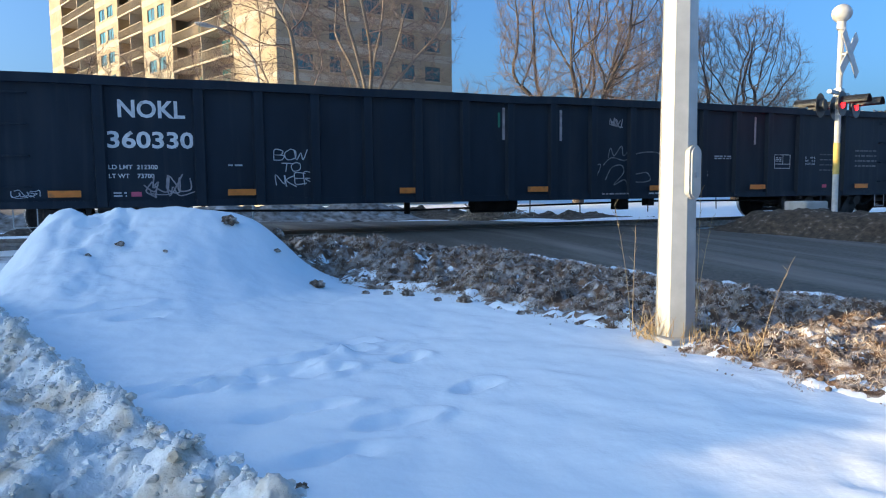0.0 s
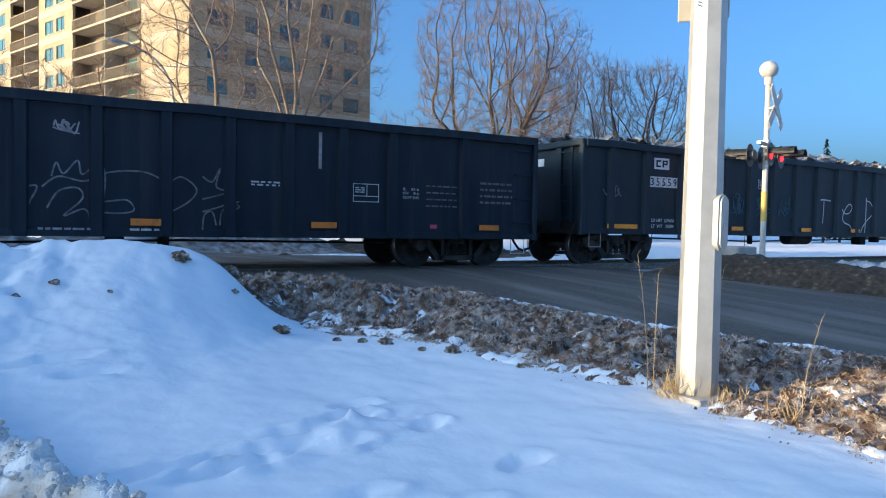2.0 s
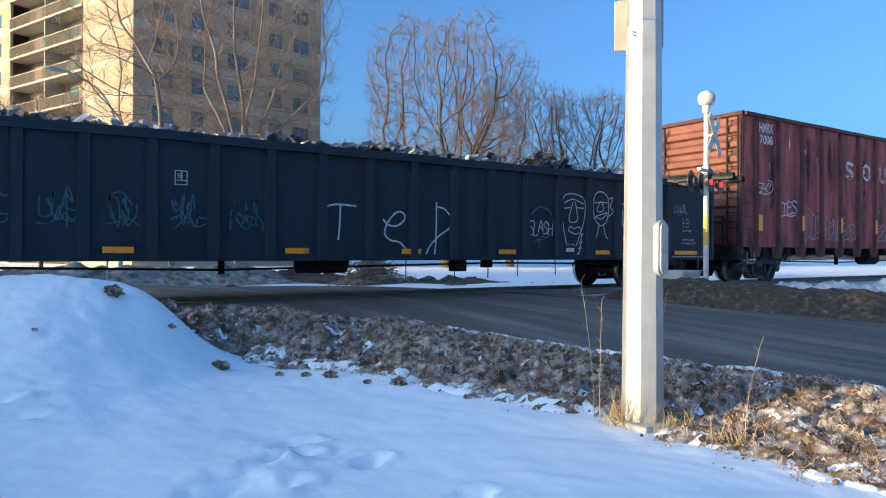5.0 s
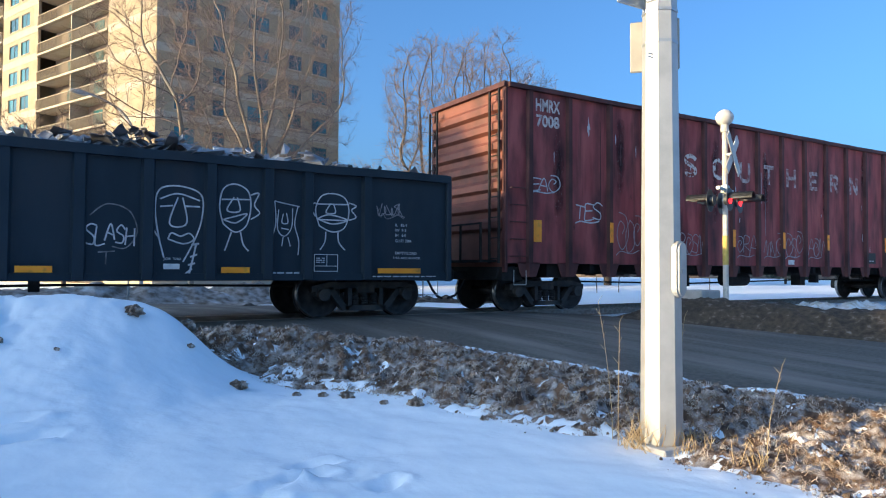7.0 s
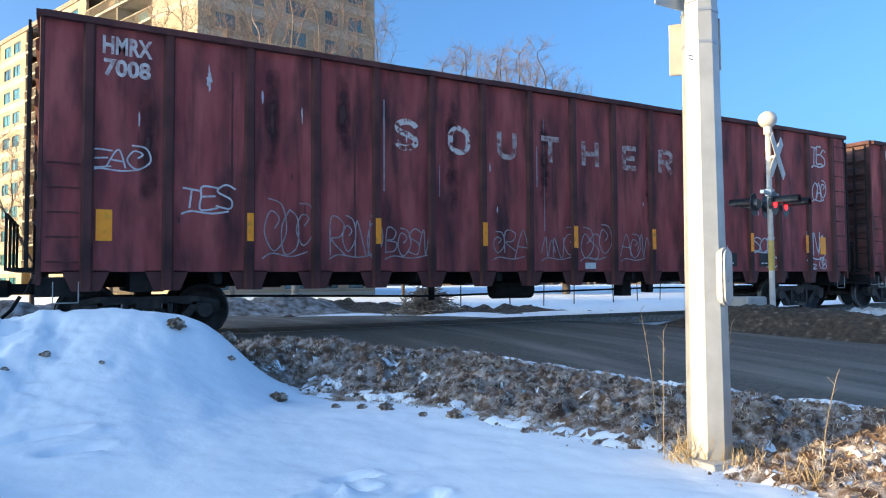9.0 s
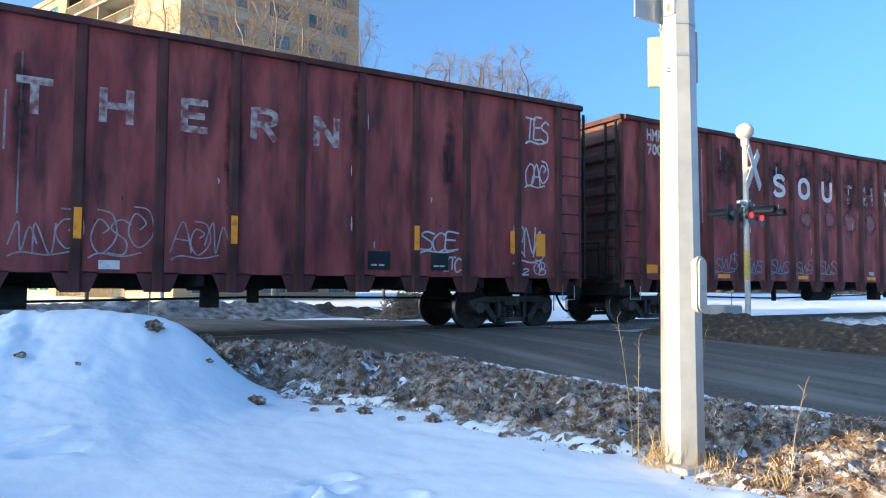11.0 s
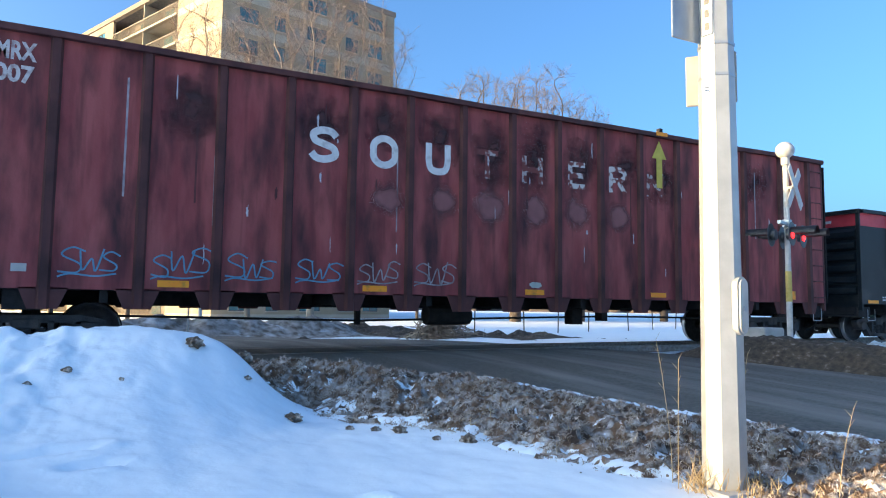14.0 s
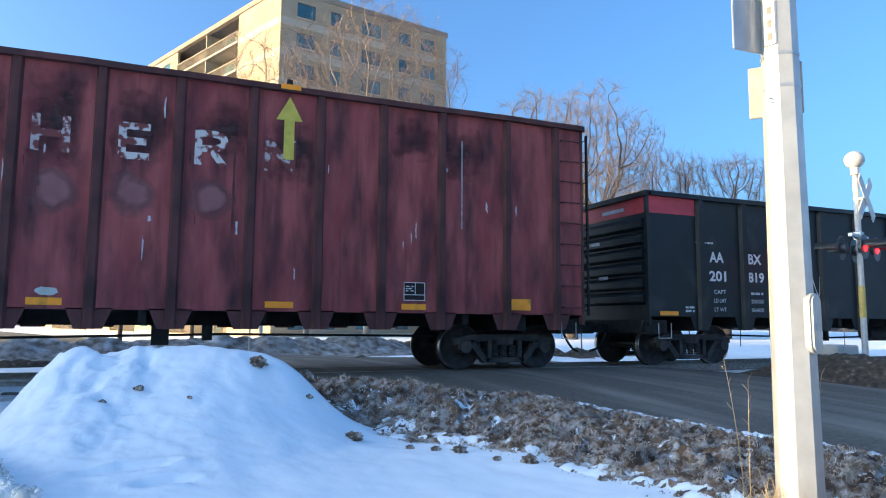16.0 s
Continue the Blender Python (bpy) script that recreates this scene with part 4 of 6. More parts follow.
# the scrap-laden gondola
B0 = 19.95
gon_b, LB = freight_car("gondola_car", "worn black gondola car heaped with shredded scrap metal", B0, 40.15, 2.86, 0.76, [20.75, 21.85, 23.02, 23.79] + [24.67 + 0.983 * k for k in range(13)] + [37.2, 38.38], GREYCAR, GREYCAR, GREYCAR, "low")
plate(gon_b, "logo_panel", 22.12 - B0, 22.62 - B0, 2.31, 2.58, PAINTW, -1.557, "white rectangular logo panel")
bm = bmesh.new()
for x0, x1, z0, z1 in ((0.06, 0.22, 2.36, 2.40), (0.06, 0.22, 2.49, 2.53), (0.06, 0.11, 2.36, 2.53), (0.27, 0.32, 2.36, 2.53), (0.27, 0.44, 2.49, 2.53), (0.27, 0.44, 2.42, 2.46), (0.40, 0.44, 2.42, 2.53)):
    bx(bm, 22.12 + x0 - B0, 22.12 + x1 - B0, -1.567, -1.563, z0, z1)
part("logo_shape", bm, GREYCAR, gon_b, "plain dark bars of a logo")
for k, ch in enumerate("35559"):
    x = 21.97 + 0.193 * k - B0
    plate(gon_b, "number_panel", x, x + 0.178, 1.88, 2.13, PAINTW, -1.557, "white number panel")
    write(gon_b, ch, x + 0.035, 1.91, 0.11, 0.19, GREYCAR, -1.566)
plate(gon_b, "number_panel", 23.22 - B0, 23.42 - B0, 1.88, 2.14, PAINTW, -1.557, "white number panel")
write(gon_b, "0", 23.26 - B0, 1.91, 0.12, 0.2, GREYCAR, -1.566)
write(gon_b, "LD LMT  209600", 22.08 - B0, 1.04, 0.76, 0.08, PAINTW)
write(gon_b, "LT  WT   78200", 22.08 - B0, 0.90, 0.76, 0.08, PAINTW)
for u, w in ((21.1, 0.94), (25.15, 0.45), (28.1, 0.45), (32.94, 0.48), (35.9, 0.48), (39.07, 0.94), (30.5, 0.45)):
    plate(gon_b, "reflector", u - w / 2 - B0, u + w / 2 - B0, 0.87, 0.97, YELLOW, -1.61, "yellow reflective stripe")
data_box(gon_b, 37.33 - B0, 0.90, 0.47, 0.32)
data_box(gon_b, 26.0 - B0, 2.0, 0.2, 0.24)
plate(gon_b, "placard", 34.75 - B0, 35.0 - B0, 0.93, 1.02, PAINTW, -1.557, "small white placard")
write(gon_b, "JOB  3202", 34.75 - B0, 1.07, 0.27, 0.05, CHALK)
write(gon_b, "IL   65-5", 39.0 - B0, 1.79, 0.26, 0.055, CHALK)
write(gon_b, "IW  9-5", 39.0 - B0, 1.69, 0.24, 0.055, CHALK)
write(gon_b, "IH   6-0", 39.0 - B0, 1.59, 0.24, 0.055, CHALK)
write(gon_b, "CU FT 3884", 39.0 - B0, 1.48, 0.36, 0.055, CHALK)
write(gon_b, "EMPTY/LOAD", 39.0 - B0, 1.24, 0.48, 0.055, CHALK)
write(gon_b, "7/16 ADJ. BLOCK", 38.95 - B0, 1.14, 0.62, 0.055, CHALK)
bars(gon_b, 36.55 - B0, 0.86, 0.55, 0.05, 1, CHALK, 90)
bars(gon_b, 38.5 - B0, 0.80, 1.4, 0.04, 1, CHALK, 91, -1.603)
tag(gon_b, 33.6 - B0, 1.28, 0.72, 0.42, CHALK, "SLASH", 41, 0.024, tail=False)
drawn(gon_b, 33.55 - B0, 1.0, 0.8, 0.95, WORNCHALK, [[(0.15, 0.8), (0.45, 1.0), (0.85, 0.9), (1.0, 0.55), (0.8, 0.28), (0.55, 0.3)], [(0.3, 0.2), (0.6, 0.22)], [(0.45, 0.2), (0.44, 0.0)]], 0.02)
SHAPES = "plain outlined spray shape with curved lines inside"
drawn(gon_b, 34.5 - B0, 1.05, 0.92, 1.25, CHALK, [
    [(0.28, 0.05), (0.18, 0.35), (0.12, 0.7), (0.2, 0.95), (0.55, 1.0), (0.9, 0.9), (0.92, 0.6), (0.8, 0.3), (0.6, 0.0)],
    [(0.12, 0.75), (0.0, 0.7), (0.08, 0.45), (0.2, 0.3)],
    [(0.2, 0.82), (0.5, 0.9), (0.88, 0.82)], [(0.2, 0.72), (0.42, 0.74)], [(0.62, 0.74), (0.88, 0.74)],
    [(0.5, 0.85), (0.36, 0.52), (0.52, 0.46), (0.66, 0.54), (0.58, 0.85)],
    [(0.34, 0.3), (0.4, 0.38), (0.55, 0.34), (0.7, 0.38), (0.78, 0.3), (0.6, 0.24), (0.34, 0.3)],
], 0.025, label=SHAPES)
drawn(gon_b, 35.6 - B0, 1.25, 0.78, 1.15, CHALK, [
    [(0.12, 0.4), (0.04, 0.65), (0.12, 0.92), (0.38, 1.0), (0.66, 0.9), (0.72, 0.65), (0.62, 0.38), (0.38, 0.28), (0.12, 0.4)],
    [(0.72, 0.85), (0.9, 0.88), (0.8, 0.7), (0.92, 0.58), (0.72, 0.48)],
    [(0.08, 0.76), (0.7, 0.78)], [(0.35, 0.8), (0.2, 0.6), (0.48, 0.6), (0.42, 0.8)],
    [(0.12, 0.46), (0.4, 0.42), (0.64, 0.56), (0.4, 0.52), (0.12, 0.46)],
    [(0.3, 0.28), (0.16, 0.0)], [(0.5, 0.28), (0.56, 0.1), (0.68, 0.0)],
], 0.025, label=SHAPES)
drawn(gon_b, 36.52 - B0, 1.15, 0.56, 1.0, CHALK, [
    [(0.12, 1.0), (0.5, 0.96), (0.95, 0.92)], [(0.12, 1.0), (0.16, 0.6), (0.02, 0.3), (0.0, 0.05)],
    [(0.88, 0.92), (0.78, 0.6), (0.92, 0.3), (0.9, 0.05)], [(0.25, 0.85), (0.22, 0.5), (0.45, 0.38), (0.68, 0.55), (0.7, 0.88)],
    [(0.4, 0.78), (0.36, 0.62), (0.55, 0.62), (0.5, 0.8)], [(0.34, 0.52), (0.58, 0.5)], [(0.4, 0.36), (0.36, 0.2)], [(0.56, 0.36), (0.64, 0.2)],
], 0.02, label=SHAPES)
drawn(gon_b, 37.24 - B0, 1.3, 0.92, 1.05, CHALK, [
    [(0.2, 0.42), (0.12, 0.7), (0.24, 0.94), (0.5, 1.0), (0.76, 0.92), (0.84, 0.68), (0.74, 0.4), (0.48, 0.32), (0.2, 0.42)],
    [(0.84, 0.85), (1.0, 0.8), (0.9, 0.72), (1.0, 0.6), (0.84, 0.54)], [(0.12, 0.82), (0.0, 0.76), (0.12, 0.58)],
    [(0.12, 0.8), (0.84, 0.82)], [(0.44, 0.82), (0.34, 0.66), (0.54, 0.66), (0.5, 0.82)],
    [(0.16, 0.54), (0.4, 0.62), (0.8, 0.54), (0.48, 0.46), (0.16, 0.54)], [(0.18, 0.53), (0.8, 0.53)],
    [(0.34, 0.32), (0.32, 0.14), (0.22, 0.0)], [(0.6, 0.32), (0.62, 0.14), (0.76, 0.0)],
], 0.025, label=SHAPES)
scribble(gon_b, 38.6 - B0, 1.9, 0.6, 0.35, DULLCHALK, 47, 5, 0.02)
drawn(gon_b, 35.02 - B0, 0.76, 0.32, 0.6, CHALK, [[(0.9, 1.0), (0.5, 0.96)], [(0.75, 1.0), (0.6, 0.6), (0.35, 0.0)], [(0.8, 0.7), (0.45, 0.62)], [(0.7, 0.45), (0.35, 0.4)], [(0.0, 0.0), (0.6, 0.02)], [(0.55, 0.3), (0.25, 0.15), (0.5, 0.1)]], 0.03)
for k, u in enumerate((23.1, 23.95, 24.85, 25.85, 26.8)):
    scribble(gon_b, u + 0.1 - B0, 1.25, 0.55, 0.62, TEAL, 50 + k, 4, 0.03, label="faint blue spray tag")
strokes = (
    ([(28.6, 1.69), (28.75, 1.77), (28.95, 1.80), (29.3, 1.78)], [(28.97, 1.80), (28.96, 1.45), (28.93, 1.13)]),
    ([(29.88, 1.55), (30.0, 1.44), (30.2, 1.43), (30.36, 1.55), (30.34, 1.68), (30.18, 1.69), (29.98, 1.48), (29.92, 1.27), (30.05, 1.14), (30.25, 1.10), (30.40, 0.97), (30.41, 0.92)],),
    ([(31.12, 1.93), (31.12, 1.5), (31.11, 1.1), (31.08, 0.86)], [(31.12, 1.84), (31.32, 1.80), (31.48, 1.62), (31.45, 1.42), (31.2, 1.25), (30.98, 1.05), (30.88, 0.87)]),
)
for letter in strokes:
    bm = bmesh.new()
    for k, s_ in enumerate(letter):
        ribbon(bm, curve_pts([(a - B0, b) for a, b in s_]), 0.034, -1.558 - 0.001 * k)
    part("spray_letter", bm, CHALK, gon_b, "large thin white sprayed letter")
scribble(gon_b, 20.55 - B0, 1.6, 0.55, 0.25, DULLCHALK, 63, 5, 0.02)
rnd = random.Random(9)
bm = bmesh.new()
for k in range(3000):
    x, y = rnd.uniform(0.15, LB - 0.15), rnd.uniform(-1.45, 1.45)
    hump = 0.14 + 0.34 * max(0, fbm(x, y, 0.6, 3)) + 0.12 * (1 - (y / 1.5) ** 2)
    if x > LB - 2.2:
        hump -= 0.36 * (x - LB + 2.2) / 2.2
    z = 2.78 + hump * rnd.uniform(0.2, 1.0)
    s = rnd.uniform(0.05, 0.2) * (1.9 if rnd.random() < 0.05 else 1)
    m = Matrix.Translation((x, y, z)) @ Euler((rnd.uniform(-0.7, 0.7), rnd.uniform(-0.7, 0.7), rnd.uniform(0, 6.3))).to_matrix().to_4x4()
    vs = [bm.verts.new(m @ Vector((a * s * rnd.uniform(0.5, 1.2), b * s * rnd.uniform(0.2, 0.7), c * 0.015 + rnd.uniform(-0.2, 0.2) * s))) for a in (-1, 1) for b in (-1, 1) for c in (-1, 1)]
    for q in ((0, 1, 3, 2), (4, 6, 7, 5), (0, 4, 5, 1), (2, 3, 7, 6), (0, 2, 6, 4), (1, 5, 7, 3)):
        bm.faces.new([vs[i] for i in q])
load = part("scrap_load", bm, SCRAP, gon_b, "heap of shredded grey and rusty scrap metal")
load["kind"] = "stuff"
part("load_bed", box(0.1, LB - 0.1, -1.5, 1.5, 2.5, 2.74), SCRAP, gon_b, "compacted scrap")
ladder(gon_b, -1.3, -0.9, -0.14, 1.1, 2.6, 5, GREYCAR, "y")
ladder(gon_b, 0.9, 1.3, -0.14, 1.1, 2.6, 5, GREYCAR, "y")
plate_w = part("end_placard", box(-0.012, -0.002, -0.1, 0.62, 2.34, 2.52), PAINTW, gon_b, "white end number panel")
bm = bmesh.new()
bmesh.ops.create_cone(bm, cap_ends=True, segments=16, radius1=0.28, radius2=0.28, depth=0.03, matrix=pose(LA + 0.16, 0.7, 2.1, 0, 90))
part("brake_wheel", bm, UNDER, gon_a, "round hand brake wheel")


# the tall red chip cars
def chip_posts(u0, L):
    return [u0 + 0.62, u0 + 1.78] + [u0 + 3.08 + 1.176 * k for k in range(13)] + [u0 + L - 1.75, u0 + L - 0.62]


def red_car(u0, u1, label, number, seed, endmat=REDEND):
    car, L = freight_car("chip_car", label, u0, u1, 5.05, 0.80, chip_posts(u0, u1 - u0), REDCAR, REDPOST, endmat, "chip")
    write(car, "HMRX", 0.80, 4.53, 0.72, 0.29, OLDW, bold=0.035)
    write(car, number, 0.82, 4.18, 0.68, 0.28, OLDW, bold=0.035)
    ladder(car, 0.08, 0.50, -1.63, 1.25, 2.75, 5, REDPOST)
    ladder(car, L - 0.50, L - 0.08, -1.63, 1.25, 4.7, 9, REDPOST)
    ladder(car, -1.5, -1.15, -0.18, 1.2, 4.8, 9, UNDER, "y")
    ladder(car, 1.1, 1.45, -0.18, 1.2, 4.8, 9, UNDER, "y")
    ladder(car, -1.5, -1.15, L + 0.18, 1.2, 4.8, 9, UNDER, "y")
    bm = box(-0.45, -0.02, -1.2, 1.2, 1.12, 1.17)
    bx(bm, -0.47, -0.43, -1.2, 1.2, 1.95, 1.99)
    for yy in (-1.2, -0.4, 0.4, 1.2):
        bx(bm, -0.47, -0.43, yy - 0.02, yy + 0.02, 1.12, 1.99)
    part("brake_platform", bm, UNDER, car, "end platform with rail")
    for k in range(8):
        r = random.Random(seed * 7 + k)
        u = r.uniform(0.8, L - 1)
        plate(car, "drip", u, u + r.uniform(0.015, 0.04), r.uniform(1.8, 3.0), r.uniform(3.1, 4.6), SOOT if k % 2 else DULLCHALK, -1.5525 - 0.0004 * k, "thin dried run down the side", 0.001)
    return car, L


C0, D0 = 41.73, 63.35
LETTERX = [5.82, 7.0, 8.15, 9.28, 10.4, 11.6, 12.75, 13.9]


def worn_letter(car, k, x, z, w, h, material, whole):
    """Block shapes of a large worn word, whole or half flaked away."""
    ring = [(0.5 + 0.42 * math.cos(a) * (1 + 0.12 * abs(math.sin(2 * a))), 0.5 + 0.44 * math.sin(a)) for a in [2 * math.pi * i / 16 for i in range(17)]]
    shape = {0: [[(0.95, 0.78), (0.75, 0.93), (0.4, 0.95), (0.12, 0.82), (0.18, 0.62), (0.5, 0.52), (0.85, 0.40), (0.9, 0.18), (0.6, 0.05), (0.25, 0.06), (0.05, 0.22)]],
             1: [ring],
             2: [[(0.1, 1.0), (0.1, 0.7), (0.1, 0.4), (0.2, 0.12), (0.5, 0.04), (0.8, 0.12), (0.9, 0.4), (0.9, 0.7), (0.9, 1.0)]],
             3: [[(0.0, 0.93), (1.0, 0.93)], [(0.5, 0.9), (0.5, 0.0)]],
             4: [[(0.1, 1.0), (0.1, 0.0)], [(0.9, 1.0), (0.9, 0.0)], [(0.1, 0.5), (0.9, 0.5)]],
             5: [[(0.12, 1.0), (0.12, 0.0)], [(0.1, 0.92), (0.9, 0.92)], [(0.1, 0.5), (0.8, 0.5)], [(0.1, 0.08), (0.9, 0.08)]],
             6: [[(0.12, 1.0), (0.12, 0.0)], [(0.1, 0.92), (0.6, 0.93), (0.88, 0.83), (0.88, 0.62), (0.6, 0.5), (0.1, 0.48)], [(0.5, 0.48), (0.92, 0.0)]],
             7: [[(0.1, 1.0), (0.1, 0.0)], [(0.1, 0.95), (0.9, 0.05)], [(0.9, 1.0), (0.9, 0.0)]]}[k]
    bm = bmesh.new()
    for n, pts in enumerate(shape):
        ribbon(bm, curve_pts([(x + w * p, z + h * q) for p, q in pts], 5), 0.135 if whole else 0.115, -1.5565 - 0.0006 * n)
    part("faded_letter", bm, material, car, "white block shape of old paint" if whole else "worn white block shape of old paint")


chip_a, LC = red_car(C0, 61.97, "tall faded oxide-red wood chip gondola with flaking white shapes", "7008", 1)
for k, x in enumerate(LETTERX):
    worn_letter(chip_a, k, x, 3.47, 0.48, 0.55, FADEDW if k in (0, 1) else DIMW, False)
plate(chip_a, "reflector", 0.74, 0.97, 1.58, 2.07, YELLOW, -1.557, "yellow reflective panel")
for u in (3.08, 5.44, 7.79, 10.14, 12.49, 16.0, 18.3):
    plate(chip_a, "reflector", u - 0.05, u + 0.06, 1.62, 2.10, YELLOW, -1.628, "upright yellow reflective strip")
plate(chip_a, "reflector", LC - 1.25, LC - 1.0, 1.58, 2.07, YELLOW, -1.557, "yellow reflective panel")
tag(chip_a, 0.64, 2.68, 0.75, 0.38, CHALK, "EA@", 101, 0.026)
tag(chip_a, 1.98, 2.06, 0.8, 0.48, CHALK, "TES", 102, 0.032)
for k, (x, w, h, m_) in enumerate(((3.3, 0.75, 0.9, DULLCHALK), (4.5, 0.85, 0.75, DULLCHALK), (5.6, 0.85, 0.6, DULLCHALK), (8.0, 0.75, 0.6, DULLCHALK), (9.25, 0.75, 0.6, DULLCHALK), (10.3, 0.7, 0.7, DULLCHALK), (11.5, 0.7, 0.6, DULLCHALK))):
    tag(chip_a, x, 1.35, w + 0.1, h, m_, ("@O@", "R@N@", "B@S~", "@RA", "~N@", "@S@", "A@~")[k], 110 + k, 0.024)
tag(chip_a, 16.1, 1.58, 0.85, 0.5, CHALK, "SCE", 120, 0.036)
tag(chip_a, 16.64, 1.18, 0.40, 0.34, CHALK, "ETC", 121, 0.036, tail=False)
tag(chip_a, 18.36, 1.42, 0.85, 0.85, CHALK, "RNA", 122, 0.036)
tag(chip_a, 18.6, 1.16, 0.2, 0.2, CHALK, "2", 123, 0.03, tail=False)
tag(chip_a, 18.9, 1.14, 0.32, 0.3, CHALK, "@B", 124, 0.026, tail=False)
tag(chip_a, 18.68, 3.08, 0.58, 0.55, CHALK, "OA@", 125, 0.034)
tag(chip_a, 18.7, 4.05, 0.62, 0.6, CHALK, "TES", 126, 0.044)
plate(chip_a, "placard", 10.45, 10.75, 1.16, 1.30, PAINTW, -1.557, "small white placard")
for u, w_ in ((15.0, 0.46), (16.36, 0.40)):
    plate(chip_a, "door_plate", u, u + w_, 1.23, 1.58, GREENCAR, -1.560, "dark green painted plate")
    bars(chip_a, u + 0.06, 1.30, w_ - 0.15, 0.06, 1, CHALK, int(u * 9), -1.564)
splotch(chip_a, 2.35, 4.1, 0.12, 0.5, CHALK, 5, label="run of white paint", ragged=0.7)

for k, (x, z, h) in enumerate(((1.3, 1.9, 2.4), (3.3, 2.6, 2.2), (4.6, 3.2, 1.7), (6.9, 2.2, 2.4), (9.2, 2.4, 2.2), (12.3, 2.0, 2.6), (14.6, 3.4, 1.5), (16.6, 2.6, 2.0))):
    splotch(chip_a, x, z, 0.34, h, SMEAR, 240 + k, -1.5545, "dark sooty streak", 0.1)

chip_b, LD = red_car(D0, 83.70, "tall faded oxide-red wood chip gondola with a yellow arrow", "7007", 2, BLACKEND)
for k, x in enumerate(LETTERX):
    worn_letter(chip_b, k, x - 0.02, 3.52, 0.52, 0.58, PAINTW if k < 3 else FADEDW if k in (5, 6) else FLAKEDW, k < 3)
for k, (x, z, h) in enumerate(((3.35, 3.5, 1.3), (5.6, 3.7, 1.1), (6.85, 3.8, 1.1), (8.0, 3.6, 1.25), (9.2, 3.1, 1.7), (10.3, 3.2, 1.7), (11.5, 3.3, 1.4), (12.8, 3.7, 1.0), (13.9, 3.2, 1.4), (16.2, 3.9, 0.9), (17.2, 3.6, 1.2))):
    splotch(chip_b, x - 0.08, z, 1.0, h, SMEAR, 200 + k, -1.5545, "dark sooty stain", 0.1)
for k, x in enumerate((7.05, 8.2, 9.3, 10.4, 11.5, 12.7)):
    splotch(chip_b, x - 0.15, 2.5, 0.92, 0.88, GREYPATCH, 210 + k, -1.555, "dull grey overpainted patch", 0.1)
for k, x in enumerate((1.95, 3.25, 4.4, 5.6, 6.75, 7.9)):
    tag(chip_b, x, 1.3, 0.85, 0.46, BLUESPRAY if k in (0, 1, 2, 3) else DULLCHALK, "SWS", 220 + k, 0.026, label="blue and white spray tag")
plate(chip_b, "reflector", 0.68, 1.12, 1.26, 1.47, YELLOW, -1.557, "yellow reflective panel")
plate(chip_b, "reflector", 18.62, 19.12, 1.18, 1.40, YELLOW, -1.557, "yellow reflective panel")
for x in (3.6, 7.1, 10.7, 14.2, 16.65):
    plate(chip_b, "reflector", x - 0.24, x + 0.24, 1.16, 1.27, YELLOW, -1.557, "yellow reflective stripe")
data_box(chip_b, 16.45, 1.33, 0.42, 0.34)
plate(chip_b, "stencil_ground", 16.47, 16.85, 1.35, 1.65, UNDER, -1.5555, "black stencil ground", 0.002)
plate(chip_b, "placard", 1.35, 1.55, 1.35, 1.47, GALV, -1.557, "small metal plate")
splotch(chip_b, 10.55, 1.30, 0.36, 0.14, mat("pale_green_paint", (0.42, 0.46, 0.42), (0.5, 0.52, 0.48), 5, 0.8), 231, label="pale paint patch")
bm = bmesh.new()
AX = 14.05
for q in ([(AX, 4.45), (AX + 0.46, 4.45), (AX + 0.23, 4.88)], [(AX + 0.14, 3.75), (AX + 0.32, 3.75), (AX + 0.32, 4.45), (AX + 0.14, 4.45)]):
    prism(bm, q, -1.562, -1.556)
part("arrow", bm, ARROWY, chip_b, "yellow painted arrow pointing up")
plate(chip_b, "rail_mark", 14.1, 14.45, 4.98, 5.07, YELLOW, -1.662, "yellow mark on the top rail")
part("latch", box(14.2, 14.3, -1.66, -1.56, 5.05, 5.16), UNDER, chip_b)
for k in range(22):
    r = random.Random(700 + k)
    splotch(chip_a, r.uniform(1, LC - 1), r.uniform(1.4, 4.5), r.uniform(0.02, 0.06), r.uniform(0.06, 0.4), CHALK if k % 3 else SOOT, 710 + k, -1.5572, "thin fleck of paint", 0.6)
for k in range(38):
    r = random.Random(300 + k)
    splotch(chip_b, r.uniform(3, LD - 1), r.uniform(1.5, 4.3), r.uniform(0.02, 0.06), r.uniform(0.1, 0.5), CHALK if k % 4 else SOOT, 310 + k, -1.5572, "thin fleck of paint", 0.6)

# the dark green gondola at the rear
E0 = 85.45
gon_c, LE = freight_car("gondola_car", "dark green-black gondola car with a bright red top band", E0, E0 + 18.6, 3.83, 0.80, [E0 + 0.12 + 1.29 * k for k in range(1, 14)], GREENCAR, GREENCAR, GREENCAR, "high")
plate(gon_c, "red_band", 0.0, 1.28, 3.36, 3.74, BRIGHTRED, -1.556, "bright red painted band")
part("red_end_band", box(-0.008, -0.002, -1.45, 1.45, 3.38, 3.73), BRIGHTRED, gon_c, "bright red painted end band")
write(gon_c, "AA", 1.68, 2.33, 0.42, 0.24, PAINTW, bold=0.03)
write(gon_c, "BX", 2.85, 2.33, 0.42, 0.24, PAINTW, bold=0.03)
write(gon_c, "201", 1.66, 1.90, 0.50, 0.24, PAINTW, bold=0.03)
write(gon_c, "819", 2.83, 1.90, 0.50, 0.24, PAINTW, bold=0.03)
